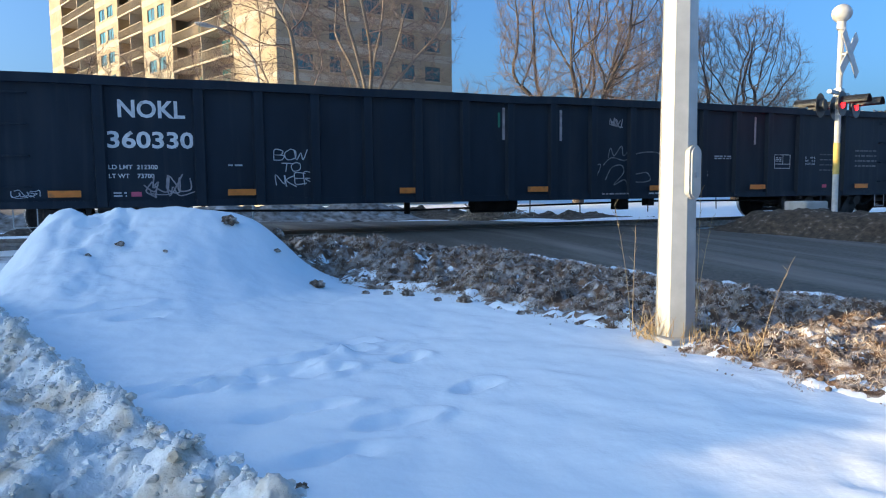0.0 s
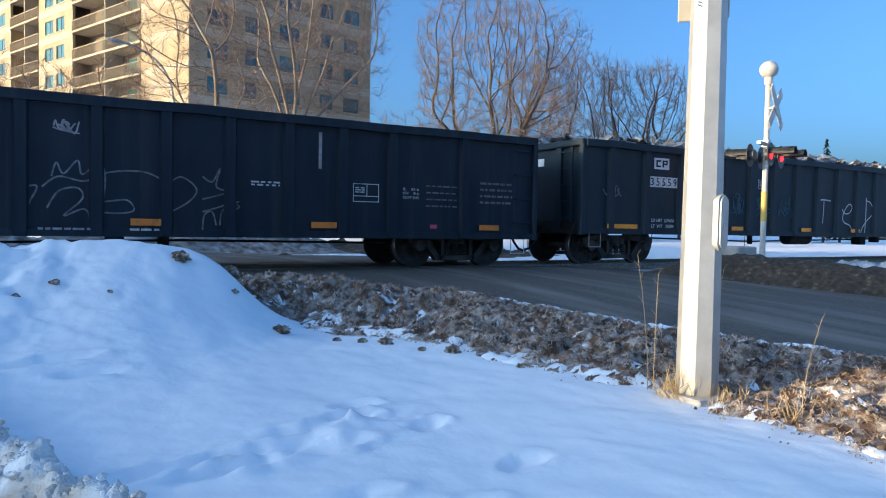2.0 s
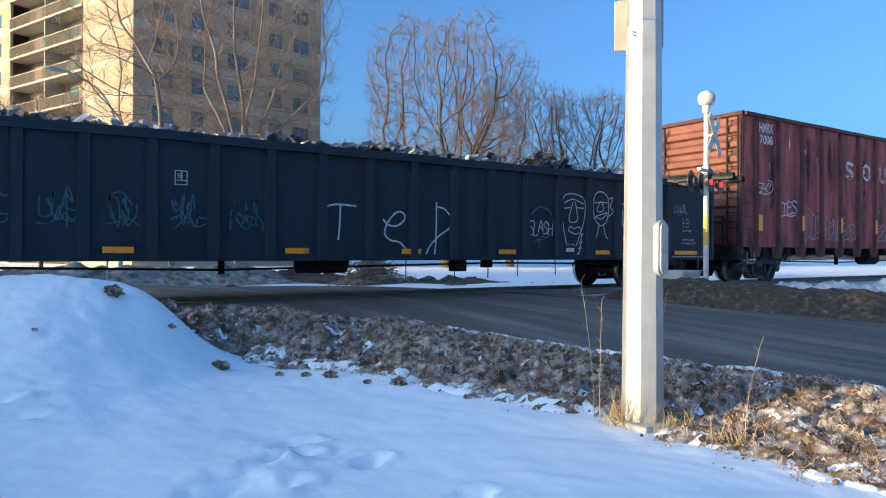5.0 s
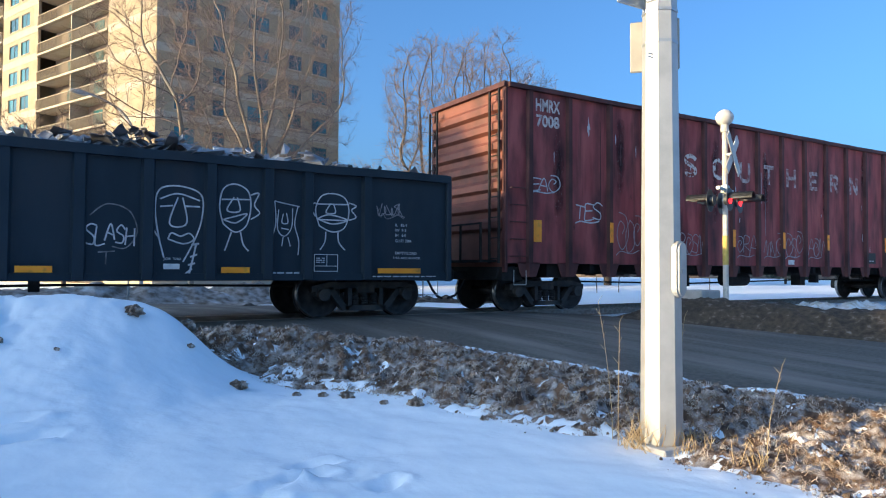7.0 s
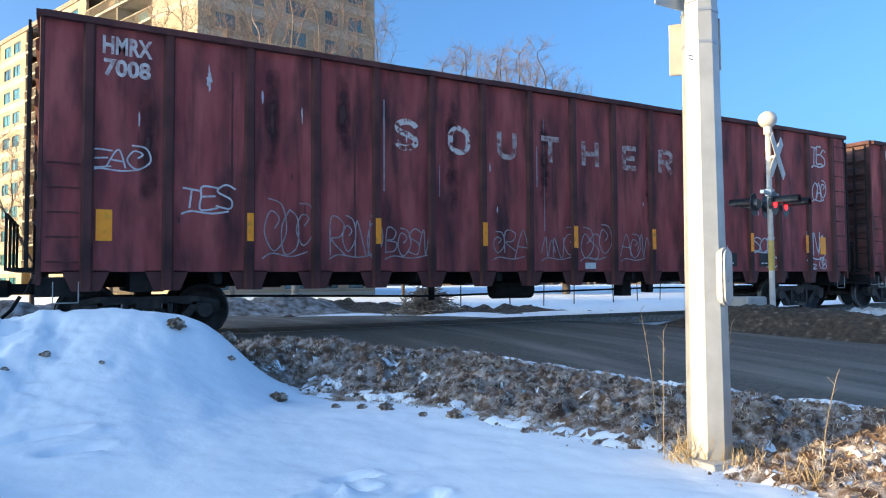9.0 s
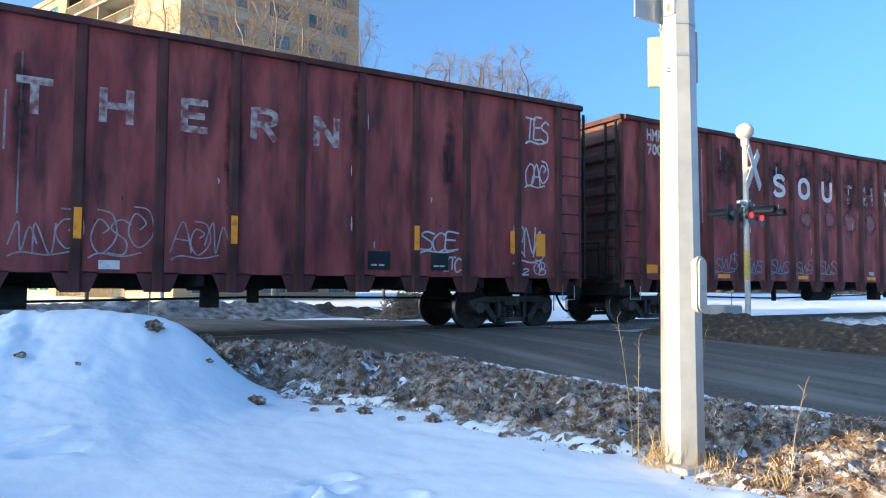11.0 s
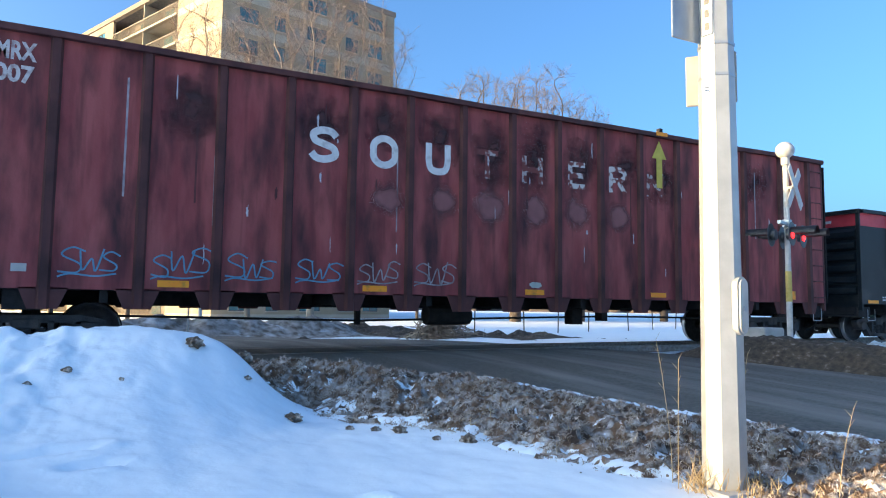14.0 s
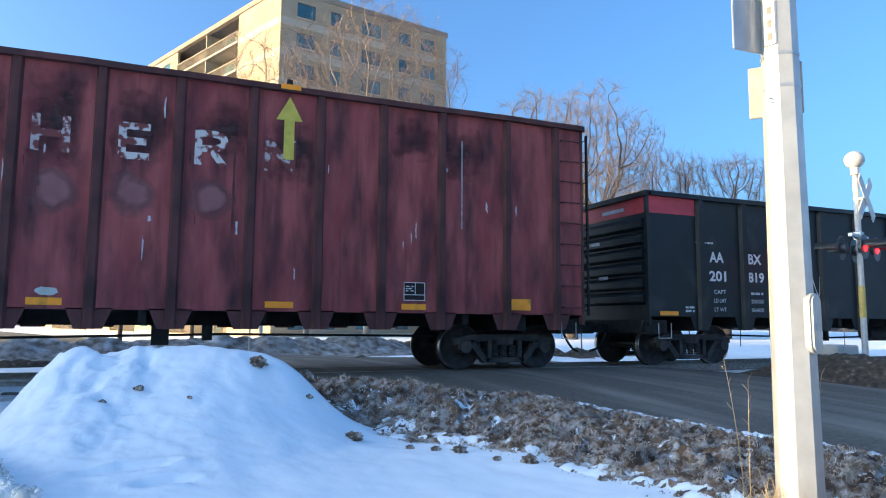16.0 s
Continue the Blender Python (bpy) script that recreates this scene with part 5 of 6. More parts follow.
for k, (a, b) in enumerate((("CAPT", ""), ("LD LMT", "204500"), ("LT WT", "56400"))):
    write(gon_c, a, 1.78, 1.62 - 0.2 * k, 0.36, 0.09, CHALK)
    if b:
        write(gon_c, b, 2.9, 1.62 - 0.2 * k, 0.38, 0.09, CHALK)
    else:
        bars(gon_c, 2.9, 1.62, 0.38, 0.1, 1, CHALK, 401)
for x in (0.48, 4.6, 8.4, 12.2, 16.0):
    plate(gon_c, "reflector", x - 0.24, x + 0.26, 1.12, 1.21, YELLOW, -1.557, "yellow reflective stripe")
tag(gon_c, 4.3, 1.5, 0.8, 0.6, CHALK, "@RN", 402, 0.03)
part("end_marking", box(-0.014, -0.009, -0.70, 0.10, 3.50, 3.58), CHALK, gon_c, "short white marking on the car end")
part("end_marking", box(-0.116, -0.111, 0.10, 0.60, 2.78, 2.86), CHALK, gon_c, "short white marking on the car end")
part("end_marking", box(-0.116, -0.111, -0.20, 0.15, 1.95, 2.03), CHALK, gon_c, "short white marking on the car end")
bars(gon_c, 0.95, 1.2, 0.25, 0.16, 2, CHALK, 403)
bars(gon_c, 1.3, 2.75, 0.5, 0.06, 1, CHALK, 404)

# ---- the steel pole ----
POLE = (4.475, -9.87)
pole = thing("sign_pole", "tall pale octagonal galvanised steel pole on a snowy verge", "pole", (POLE[0], POLE[1], -0.37))


def octagon(r0, r1, z0, z1, turn=22.5):
    bm = bmesh.new()
    bmesh.ops.create_cone(bm, cap_ends=True, segments=8, radius1=r0, radius2=r1, depth=z1 - z0, matrix=pose(0, 0, (z0 + z1) / 2, 0, 0, turn))
    return bm


part("shaft", octagon(0.156, 0.094, 0.0, 7.0, 35.5), GALV, pole, "tapered octagonal shaft with lit and shaded facets")
for z in (3.02, 3.26, 3.75):
    part("strap", octagon(0.133, 0.133, z, z + 0.022, 35.5), SIGNBACK, pole, "thin steel strap")
part("base_plate", bx(box(-0.21, 0.21, -0.21, 0.21, -0.05, 0.03, 0.01), -0.18, 0.18, -0.18, 0.18, -0.3, -0.05), CONC, pole)


def turned(ob, a, r, z):
    ob.matrix_basis = pose(r * math.cos(radians(a)), r * math.sin(radians(a)), z, 0, 0, a)
    return ob


def oval_box(w, h, d):
    bm = bmesh.new()
    pts = [(w / 2 * math.cos(a), h / 2 - w / 2 + w / 2 * math.sin(a)) for a in [math.pi * k / 8 for k in range(9)]]
    pts += [(-x, -z) for x, z in pts]
    prism(bm, pts, 0, d)
    bmesh.ops.bevel(bm, geom=[e for e in bm.edges if all(abs(v.co.y - d) < 1e-6 for v in e.verts)], offset=0.015, segments=2, affect="EDGES")
    me = mesh_of("control_box", bm, GALV)
    me.transform(Matrix.Rotation(radians(-90), 4, "Z"))
    return me


ob = part("handhole_cover", oval_box(0.135, 0.42, 0.055), GALV, pole, "long oval cover on the pole's side")
turned(ob, -80, 0.125, 1.32)
ob = part("cover_lock", box(0, 0.010, -0.015, 0.015, -0.02, 0.02), SIGNBACK, pole)
turned(ob, -80, 0.182, 1.30)
# a small panel strapped behind the shaft, and a larger one beside it
ob = part("rear_panel", box(-0.012, 0.012, -0.15, 0.22, -0.20, 0.20, 0.008), BOXMAT, pole, "small beige panel strapped behind the pole")
turned(ob, 39, 0.135, 3.07)
ob.location.x -= 0.005
ob.location.y += 0.005
ob = part("sign_plate", box(-0.37, -0.06, -0.008, 0.008, -0.33, 0.45, 0.006), SIGNBACK, pole, "grey back of a metal sign")
ob.matrix_basis = pose(0, 0.08, 3.64, 0, 0, 0)
part("sign_bracket", box(-0.12, 0.0, 0.03, 0.075, 3.74, 3.78), SIGNBACK, pole)
ob = part("slotted_bracket", box(0.0, 0.018, -0.05, 0.05, -0.17, 0.17, 0.012), SIGNBACK, pole, "slotted steel bracket strapped to the pole")
turned(ob, 193, 0.108, 3.5)
for z in (-0.10, 0.0, 0.10):
    slot = part("slot", box(0.018, 0.021, -0.018, 0.018, z - 0.03, z + 0.03), BLACKSIG, pole, "dark slot")
    turned(slot, 193, 0.108, 3.5)

bars(pole, -0.165, 2.90, 0.09, 0.05, 2, PAINTW, 601, -0.03)

# ---- the crossing signal ----
MX, MY = 14.72, -3.06
mast = thing("crossing_signal", "white level-crossing mast with crossbuck, bell and red flashing lights", "crossing signal", (MX, MY, -0.25))
part("mast", cy(bmesh.new(), (0, 0, 0), (0, 0, 4.62), 0.066, 0.062, 14), MASTW, mast, "white painted steel mast")
part("yellow_band", cy(bmesh.new(), (0, 0, 1.35), (0, 0, 2.05), 0.07, None, 14), MASTY, mast, "worn yellow band")
part("foundation", bx(box(-0.35, 0.35, -0.35, 0.35, -0.2, 0.12, 0.03), -0.12, 0.12, -0.12, 0.12, 0.12, 0.3, 0.01), CONC, mast)
bm = bmesh.new()
bmesh.ops.create_uvsphere(bm, u_segments=18, v_segments=12, radius=0.21, matrix=pose(0, 0, 4.90) @ Matrix.Diagonal((1, 1, 0.95, 1)))
smooth(part("bell", bm, MASTW, mast, "round white crossing bell"))
part("bell_collar", cy(bmesh.new(), (0, 0, 4.55), (0, 0, 4.73), 0.095, None, 14), MASTW, mast)
RD = 109.0  # the road's way
face = pose(0, 0, 0, 0, 0, RD)
for tilt in (45, -45):
    ob = part("crossbuck_blade", box(-0.012, 0.012, -0.61, 0.61, -0.115, 0.115, 0.004), MASTW, mast, "white crossbuck blade")
    ob.matrix_basis = face @ pose(-0.19 - (0.014 if tilt > 0 else -0.014), 0, 4.00, tilt)
part("blade_bracket", cy(bmesh.new(), (0.065, -0.18, 4.00), (0, 0, 4.00), 0.045, None, 10), SIGNBACK, mast)
arm = part("crossarm", bx(box(-0.04, 0.04, -0.55, 0.55, 3.12, 3.19), -0.08, 0.08, -0.1, 0.1, 3.08, 3.26, 0.01), SIGNBACK, mast, "grey crossarm")
arm.matrix_basis = pose(0, 0, 0, 0, 0, 109.0)
for fb in (-1, 1):
    for sd_ in (-1, 1):
        m_ = pose(0, 0, 0, 0, 0, 109.0) @ pose(fb * 0.2, sd_ * 0.40, 2.88) @ pose(0, 0, 0, 0, 0, 0 if fb > 0 else 180)
        bm = bmesh.new()
        cy(bm, (-0.08, 0, 0), (0.02, 0, 0), 0.13, None, 18)
        cy(bm, (0.02, 0, 0), (0.03, 0, 0), 0.27, None, 22)
        lampo = part("signal_head", bm, BLACKSIG, mast, "black round signal head with background disc")
        lampo.matrix_basis = m_
        part("lens", cy(bmesh.new(), (0.031, 0, 0), (0.045, 0, 0), 0.105, None, 18), REDLAMP, lampo, "lit red lens")
        bm = bmesh.new()
        n = 12
        ring = [[bm.verts.new((x, 0.16 * math.cos(math.pi * k / n), 0.16 * math.sin(math.pi * k / n))) for k in range(n + 1)] for x in (0.03, 0.55)]
        for k in range(n):
            bm.faces.new((ring[0][k], ring[0][k + 1], ring[1][k + 1], ring[1][k]))
        bmesh.ops.solidify(bm, geom=bm.faces[:], thickness=0.008)
        part("hood", bm, BLACKSIG, lampo, "black visor hood")
cab = thing("relay_cabinet", "small pale concrete block beside the crossing", "cabinet", (14.2, -2.75, -0.25))
part("block", box(-0.35, 0.35, -0.3, 0.3, 0, 0.75, 0.03), CONC, cab)

# ---- the apartment block ----
BC = Vector((9.15, 44.5, 0))
RA, RB = radians(12.0), radians(113.0)
da, db = Vector((math.cos(RA), math.sin(RA), 0)), Vector((math.cos(RB), math.sin(RB), 0))
WR, WL, ROOF, ST = 17.6, 62.0, 30.1, 2.75
block = thing("apartment_building", "tall buff concrete apartment block with balconies and dark windows", "apartment building", BC)


def wall_space(d):
    """Local x along the wall, y into the house, z up."""
    n = Vector((-d.y, d.x, 0)) if d is da else Vector((d.y, -d.x, 0))
    return Matrix(((d.x, n.x, 0, 0), (d.y, n.y, 0, 0), (0, 0, 1, 0), (0, 0, 0, 1)))


SR, SL = wall_space(da), wall_space(db)


def on_wall(name, bm, material, S, parent=block, label=""):
    me = mesh_of(name, bm, material)
    me.transform(S)
    if S.determinant() < 0:
        me.flip_normals()
    return part(name, me, material, parent, label)


RW = [(1.5, 3.25), (4.75, 5.85), (7.95, 10.0), (12.0, 13.4), (14.55, 16.25)]
LWIN = [(22.0, 23.8), (24.5, 26.4), (36.8, 38.8), (39.6, 41.6)]
LBAL = [(7.3, 20.2), (27.9, 35.2), (43.0, 56.5)]


def punched(width, holes, z0, z1, thick):
    """A wall of one storey with openings (x0, x1, z0, z1) right through it."""
    bm = bmesh.new()
    x = 0.0
    for a, b, c, d in sorted(holes):
        bx(bm, x, a, 0, thick, z0, z1)
        if c > z0:
            bx(bm, a, b, 0, thick, z0, c)
        if d < z1:
            bx(bm, a, b, 0, thick, d, z1)
        x = b
    bx(bm, x, width, 0, thick, z0, z1)
    return bm


def window(S, x0, x1, z0, z1):
    w = on_wall("window", box(x0 - 0.05, x1 + 0.05, -0.05, 0.10, z0 - 0.08, z0 - 0.002), BAND, S)
    fb = bmesh.new()
    t = 0.06
    for q in ((x0, x1, z0, z0 + t), (x0, x1, z1 - t, z1), (x0, x0 + t, z0 + t, z1 - t), (x1 - t, x1, z0 + t, z1 - t), ((x0 + x1) / 2 - t / 2, (x0 + x1) / 2 + t / 2, z0 + t, z1 - t)):
        bx(fb, q[0], q[1], 0.06, 0.13, q[2], q[3])
    on_wall("window_frame", fb, FRAME, S, w)
    mid = (x0 + x1) / 2
    for a, b in ((x0 + t, mid - t / 2), (mid + t / 2, x1 - t)):
        on_wall("pane", box(a, b, 0.09, 0.10, z0 + t, z1 - t), GLASS, S, w)


for k in range(11):
    zt = ROOF - 0.35 - ST * k
    zb = max(zt - ST, -0.6)
    w0, w1 = zt - 2.05, zt - 0.70
    on_wall("wall", punched(WR, [(a, b, w0, w1) for a, b in RW], zb, zt, 0.25), WALL, SR)
    on_wall("wall", punched(WL, [(a, b, w0, w1) for a, b in LWIN] + [(a, b, zb + 0.18, zt - 0.02) for a, b in LBAL], zb, zt, 0.25), WALL, SL)
    on_wall("floor_band", box(0.0, WR, -0.025, -0.002, zb - 0.25, zb + 0.42), BAND, SR, label="paler concrete band")
    for a, b in RW:
        window(SR, a, b, w0, w1)
    for a, b in LWIN:
        window(SL, a, b, w0, w1)
    x = 0.0
    for a, b in LBAL + [(WL, WL)]:
        on_wall("floor_band", box(x, a - 0.01, -0.025, -0.002, zb - 0.25, zb + 0.42), BAND, SL, label="paler concrete band")
        x = b + 0.01
    for a, b in LBAL:
        bal = on_wall("balcony", box(a, b, -0.15, 1.7, zb - 0.02, zb + 0.17), BAND, SL, label="concrete balcony slab")
        rb = bmesh.new()
        n = int((b - a) / 0.15)
        for j in range(n + 1):
            xx = a + (b - a) * j / n
            bx(rb, xx - 0.014, xx + 0.014, -0.10, -0.07, zb + 0.17, zb + 1.15)
        bx(rb, a, b, -0.12, -0.05, zb + 1.13, zb + 1.2)
        on_wall("railing", rb, RAILM, SL, bal)
        on_wall("recess_wall", box(a, b, 1.7, 1.8, zb + 0.17, zt), RECESS, SL, bal)
        for xx in (a + (b - a) * 0.3, a + (b - a) * 0.68):
            on_wall("balcony_door", box(xx, xx + 1.6, 1.66, 1.695, zb + 0.2, zb + 2.25), GLASS, SL, bal)
        on_wall("divider", box((a + b) / 2 - 0.06, (a + b) / 2 + 0.06, 0.0, 1.7, zb + 0.17, zt - 0.02), BAND, SL, bal)
on_wall("parapet", box(-0.1, WR + 0.1, -0.12, 0.3, ROOF - 0.35, ROOF + 0.15), RECESS, SR, label="brown metal roof edge")
on_wall("parapet", box(0.35, WL, -0.12, 0.3, ROOF - 0.35, ROOF + 0.15), RECESS, SL, label="brown metal roof edge")
bm = bmesh.new()
core = [da * 0.3 + db * 0.3, da * WR + db * 0.3, da * WR + db * WL, da * 0.3 + db * WL]
for z in (ROOF - 0.05, ROOF - 0.4):
    bm.faces.new([bm.verts.new((p.x, p.y, z)) for p in core])
bmesh.ops.bridge_loops(bm, edges=bm.edges[:])
part("roof", bm, ROOFM, block)
bm = bmesh.new()
for p, q in ((core[1], core[2]), (core[2], core[3])):
    bm.faces.new([bm.verts.new((v.x, v.y, z)) for v, z in ((p, -0.6), (q, -0.6), (q, ROOF), (p, ROOF))])
bmesh.ops.solidify(bm, geom=bm.faces[:], thickness=0.2)
part("rear_wall", bm, WALL, block)

# ---- unseen blocks added towards the sun to cast the shade ----
house = thing("house", "unseen plain block added to shade the snow", "house", (-17, 0, -0.6))
# Heights place the shadow's edge on the snow, verge and pole.
part("wall", box(-6, 0, -4.9, -2.4, 0, 5.9), HOUSEW, house)
part("garage", box(-6, -0.5, -8.0, -4.9, 0, 3.92), HOUSEW, house)
part("shed", box(-6, -0.5, -14.5, -8.0, 0, 3.68), HOUSEW, house)
part("roof", box(-6.2, 0.2, -4.9, -2.2, 5.9, 6.1), ROOFM, house)
# Added out of view to keep the ground beyond the tracks in shade.
row = thing("house", "unseen long block added to shade the ground across the tracks", "house", (-45, 0, -0.4))
part("wall", box(-8, 0, 9.8, 36, 0, 13.8), HOUSEW, row)
part("roof", box(-8.2, 0.2, 9.8, 36.2, 13.8, 14.1), ROOFM, row)
# Added out of view to shade the road and its far verge.
far_shade_block = thing("house", "unseen tall block added to shade the crossing and far verge", "house", (-45, 0, -0.4))
part("wall", box(-8, 0, 3.4, 9.5, 0, 10.6), HOUSEW, far_shade_block)
part("roof", box(-8.2, 0.2, 3.2, 9.7, 10.6, 10.9), ROOFM, far_shade_block)


# ---- trees ----
class Wood:
    def __init__(self):
        self.v, self.f = [], []

    def limb(self, pts, rads, n):
        base = len(self.v)
        for i, (p, r) in enumerate(zip(pts, rads)):
            d = (pts[min(i + 1, len(pts) - 1)] - pts[max(i - 1, 0)])
            if d.length < 1e-6:
                d = Vector((0, 0, 1))
            s = d.orthogonal().normalized()
            t = d.normalized().cross(s)
            for k in range(n):
                a = 2 * math.pi * k / n
                self.v.append(tuple(p + (s * math.cos(a) + t * math.sin(a)) * r))
        for i in range(len(pts) - 1):
            for k in range(n):
                a, b = base + i * n + k, base + i * n + (k + 1) % n
                self.f.append((a, b, b + n, a + n))

    def mesh(self, name, material):
        me = bpy.data.meshes.new(name)
        me.from_pydata(self.v, [], self.f)
        me.materials.append(material)
        for p in me.polygons:
            p.use_smooth = True
        return me


def tree(x, y, height, fork, stems, reach, seed, label, r0=0.2, z=-0.45, lean=0.0, fine=0.010, bark=BARK, points=2800, gap=0.44, low=0.45, twigs=6):
    """A bare tree: limbs rise from the fork and share out a rounded crown between them."""
    rnd = random.Random(seed)
    th = thing("tree", label, "tree", (x, y, z), "bare trees")
    mid, up = fork + (height - fork) * low, (height - fork) * (1 - low)
    down = mid - fork * 0.9
    pts = []
    while len(pts) < points:
        p = Vector((rnd.uniform(-1, 1), rnd.uniform(-1, 1), rnd.uniform(-1, 1)))
        q = ((p.x * p.x + p.y * p.y) ** 1.35 + abs(p.z) ** 2.7) ** (1 / 2.7)
        rag = 0.86 + 0.2 * noise.noise(p * 2.3 + Vector((seed, 0, 0)))
        if q > rag or rnd.random() > 0.10 + 0.90 * q * q:
            continue
        pts.append((p.x * reach + lean, p.y * reach, mid + p.z * (up if p.z > 0 else down)))
    goal = np.array(pts)
    node, dad = [(0.0, 0.0, 0.0), (lean * 0.15, 0.0, fork * 0.5), (lean * 0.3, 0.0, fork)], [-1, 0, 1]
    for k in range(stems):
        a = 2 * math.pi * (k + rnd.uniform(-0.3, 0.3)) / stems
        out = rnd.uniform(0.15, 0.7)
        px, py, pz, last = lean * 0.3, 0.0, fork * rnd.uniform(0.7, 1.0), 2
        bend = rnd.gauss(0, 0.12)
        for j in range(max(2, int((height - fork) * 0.42 / gap))):
            px += math.cos(a) * out * gap + lean * 0.03 * gap + rnd.gauss(0, 0.05 * gap)
            py += math.sin(a) * out * gap + rnd.gauss(0, 0.05 * gap)
            pz += gap * 0.85
            a += bend * gap
            out *= 1.03
            node.append((px, py, pz))
            dad.append(last)
            last = len(node) - 1
    near = np.full(len(goal), -1)
    far = np.full(len(goal), 1e9)
    seen = 0
    for turn in range(90):
        fresh = np.array(node[seen:])
        d2 = ((goal[:, None, :] - fresh[None, :, :]) ** 2).sum(2)
        k = d2.argmin(1)
        dk = d2[np.arange(len(goal)), k]
        better = dk < far
        near[better], far[better] = k[better] + seen, dk[better]
        seen = len(node)
        alive = far > (1.3 * gap) ** 2
        if not alive.any():
            break
        goal, near, far = goal[alive], near[alive], far[alive]
        pull = {}
        for i, g, dd in zip(near, goal, far):
            o = node[i]
            ln = math.sqrt(dd)
            v = pull.setdefault(int(i), [0.0, 0.0, 0.0])
            for c in range(3):
                v[c] += (g[c] - o[c]) / ln
        for i, v in pull.items():
            o, q = node[i], node[max(0, dad[i])]
            d = Vector(v).normalized() + (Vector(o) - Vector(q)).normalized() * 0.7 + Vector((rnd.gauss(0, 0.28), rnd.gauss(0, 0.28), rnd.gauss(0.02, 0.2)))
            d = d.normalized() * gap
            node.append((o[0] + d.x, o[1] + d.y, o[2] + d.z))
            dad.append(i)
    count = len(node)
    heft = [0.0] * count
    kids = [[] for _ in range(count)]
    for i in range(count - 1, 0, -1):
        heft[i] = max(heft[i], 1.0)
        heft[dad[i]] += heft[i]
        kids[dad[i]].append(i)
    top = max(heft[2], 1e-9)
    rad = [max(fine, min(r0, r0 * (h / top) ** (1 / 1.95))) for h in heft]
    big, small = Wood(), Wood()
    starts = [0]
    while starts:
        i = starts.pop()
        run = [dad[i], i] if dad[i] >= 0 else [i]
        while kids[run[-1]]:
            ks = sorted(kids[run[-1]], key=lambda c: -heft[c])
            starts += ks[1:]
            run.append(ks[0])
        line = [Vector(node[j]) for j in run]
        line = [line[0]] + [(line[j - 1] + line[j] * 2 + line[j + 1]) / 4 for j in range(1, len(line) - 1)] + [line[-1]] if len(line) > 2 else line
        rr = [min(rad[j], rad[i] * (1.25 if i == 0 else 1.0)) for j in run]
        thick = rr[0] > 0.045
        (big if thick else small).limb(line, rr, 7 if rr[0] > 0.09 else 5 if thick else 3)
        for j in range(1, len(line)):
            if rr[j] > 0.03:
                continue
            way = (line[j] - line[j - 1]).normalized()
            for _ in range(twigs):
                g = (way * 0.8 + Vector((rnd.gauss(0, 0.6), rnd.gauss(0, 0.6), rnd.gauss(0.15, 0.5)))).normalized() * rnd.uniform(0.6, 2.6) * gap
                o = line[j - 1].lerp(line[j], rnd.random())
                m = o + g * 0.55 + Vector((rnd.gauss(0, 0.05), rnd.gauss(0, 0.05), 0.02)) * gap
                small.limb([o, m, o + g + Vector((0, 0, 0.12 * gap))], [fine * 0.8, fine * 0.65, fine * 0.4], 3)
    part("trunk", big.mesh("trunk", bark), bark, th, "trunk and bare limbs")
    part("crown", small.mesh("crown", TWIG), TWIG, th, "fine leafless reddish twigs")
    return th


tree(9.6, 18.0, 17.5, 5.6, 7, 5.4, 3, "bare spreading deciduous tree with pale sunlit twigs", 0.19, fine=0.0062, bark=PALEBARK, points=2600, gap=0.34)
tree(6.6, 17.0, 15.0, 4.8, 3, 3.0, 4, "slender leaning bare tree with upswept limbs", 0.13, lean=-1.8, fine=0.0062, bark=PALEBARK, points=700, gap=0.34)
tree(33.0, 36.0, 22.8, 4.5, 8, 8.4, 5, "many-stemmed bare tree with wide arching limbs", 0.52, points=3800, gap=0.46, twigs=6)
tree(40.5, 36.5, 18.8, 3.5, 6, 6.6, 6, "bare spreading tree with reddish twigs", 0.38)
tree(50.3, 36.0, 18.8, 4.5, 6, 6.4, 7, "bare tree with a rounded fan of twigs", 0.40)
tree(66.0, 45.0, 13.0, 3.0, 5, 4.0, 8, "distant bare tree with a thin crown", 0.2, points=1200)
tree(26.0, 41.0, 11.0, 1.8, 5, 4.2, 9, "low pale bare tree beside the apartment block", 0.15, points=1500)
tree(-1.5, 30.0, 10.5, 2.5, 5, 3.8, 10, "small bare crooked tree", 0.13, fine=0.007, points=1200)
tree(2.5, 33.0, 11.5, 2.5, 5, 3.8, 11, "small bare crooked tree", 0.13, fine=0.007, points=1200)


def conifer(x, y, h, seed):
    rnd = random.Random(seed)
    th = thing("conifer", "small dark distant spruce", "tree", (x, y, -0.5))
    part("trunk", cy(bmesh.new(), (0, 0, 0), (0, 0, h), 0.15, 0.02, 8), BARK, th)
    bm = bmesh.new()
    for k in range(420):
        z = h * (0.12 + 0.88 * rnd.random() ** 1.2)
        r = 0.22 * (h - z) + 0.1
        a = rnd.uniform(0, 6.3)
        ln = r * rnd.uniform(0.6, 1.1)
        c, s = math.cos(a), math.sin(a)
        w = 0.12 + 0.08 * rnd.random()
        q = [(0, 0, z + 0.15), (c * ln - s * w, s * ln + c * w, z - ln * 0.35), (c * ln * 1.15, s * ln * 1.15, z - ln * 0.2), (c * ln + s * w, s * ln - c * w, z - ln * 0.35)]
        bm.faces.new([bm.verts.new(p) for p in q])
    part("crown", bm, NEEDLE, th)


conifer(75, 32.5, 11.6, 1)
conifer(79, 33.0, 8.5, 2)

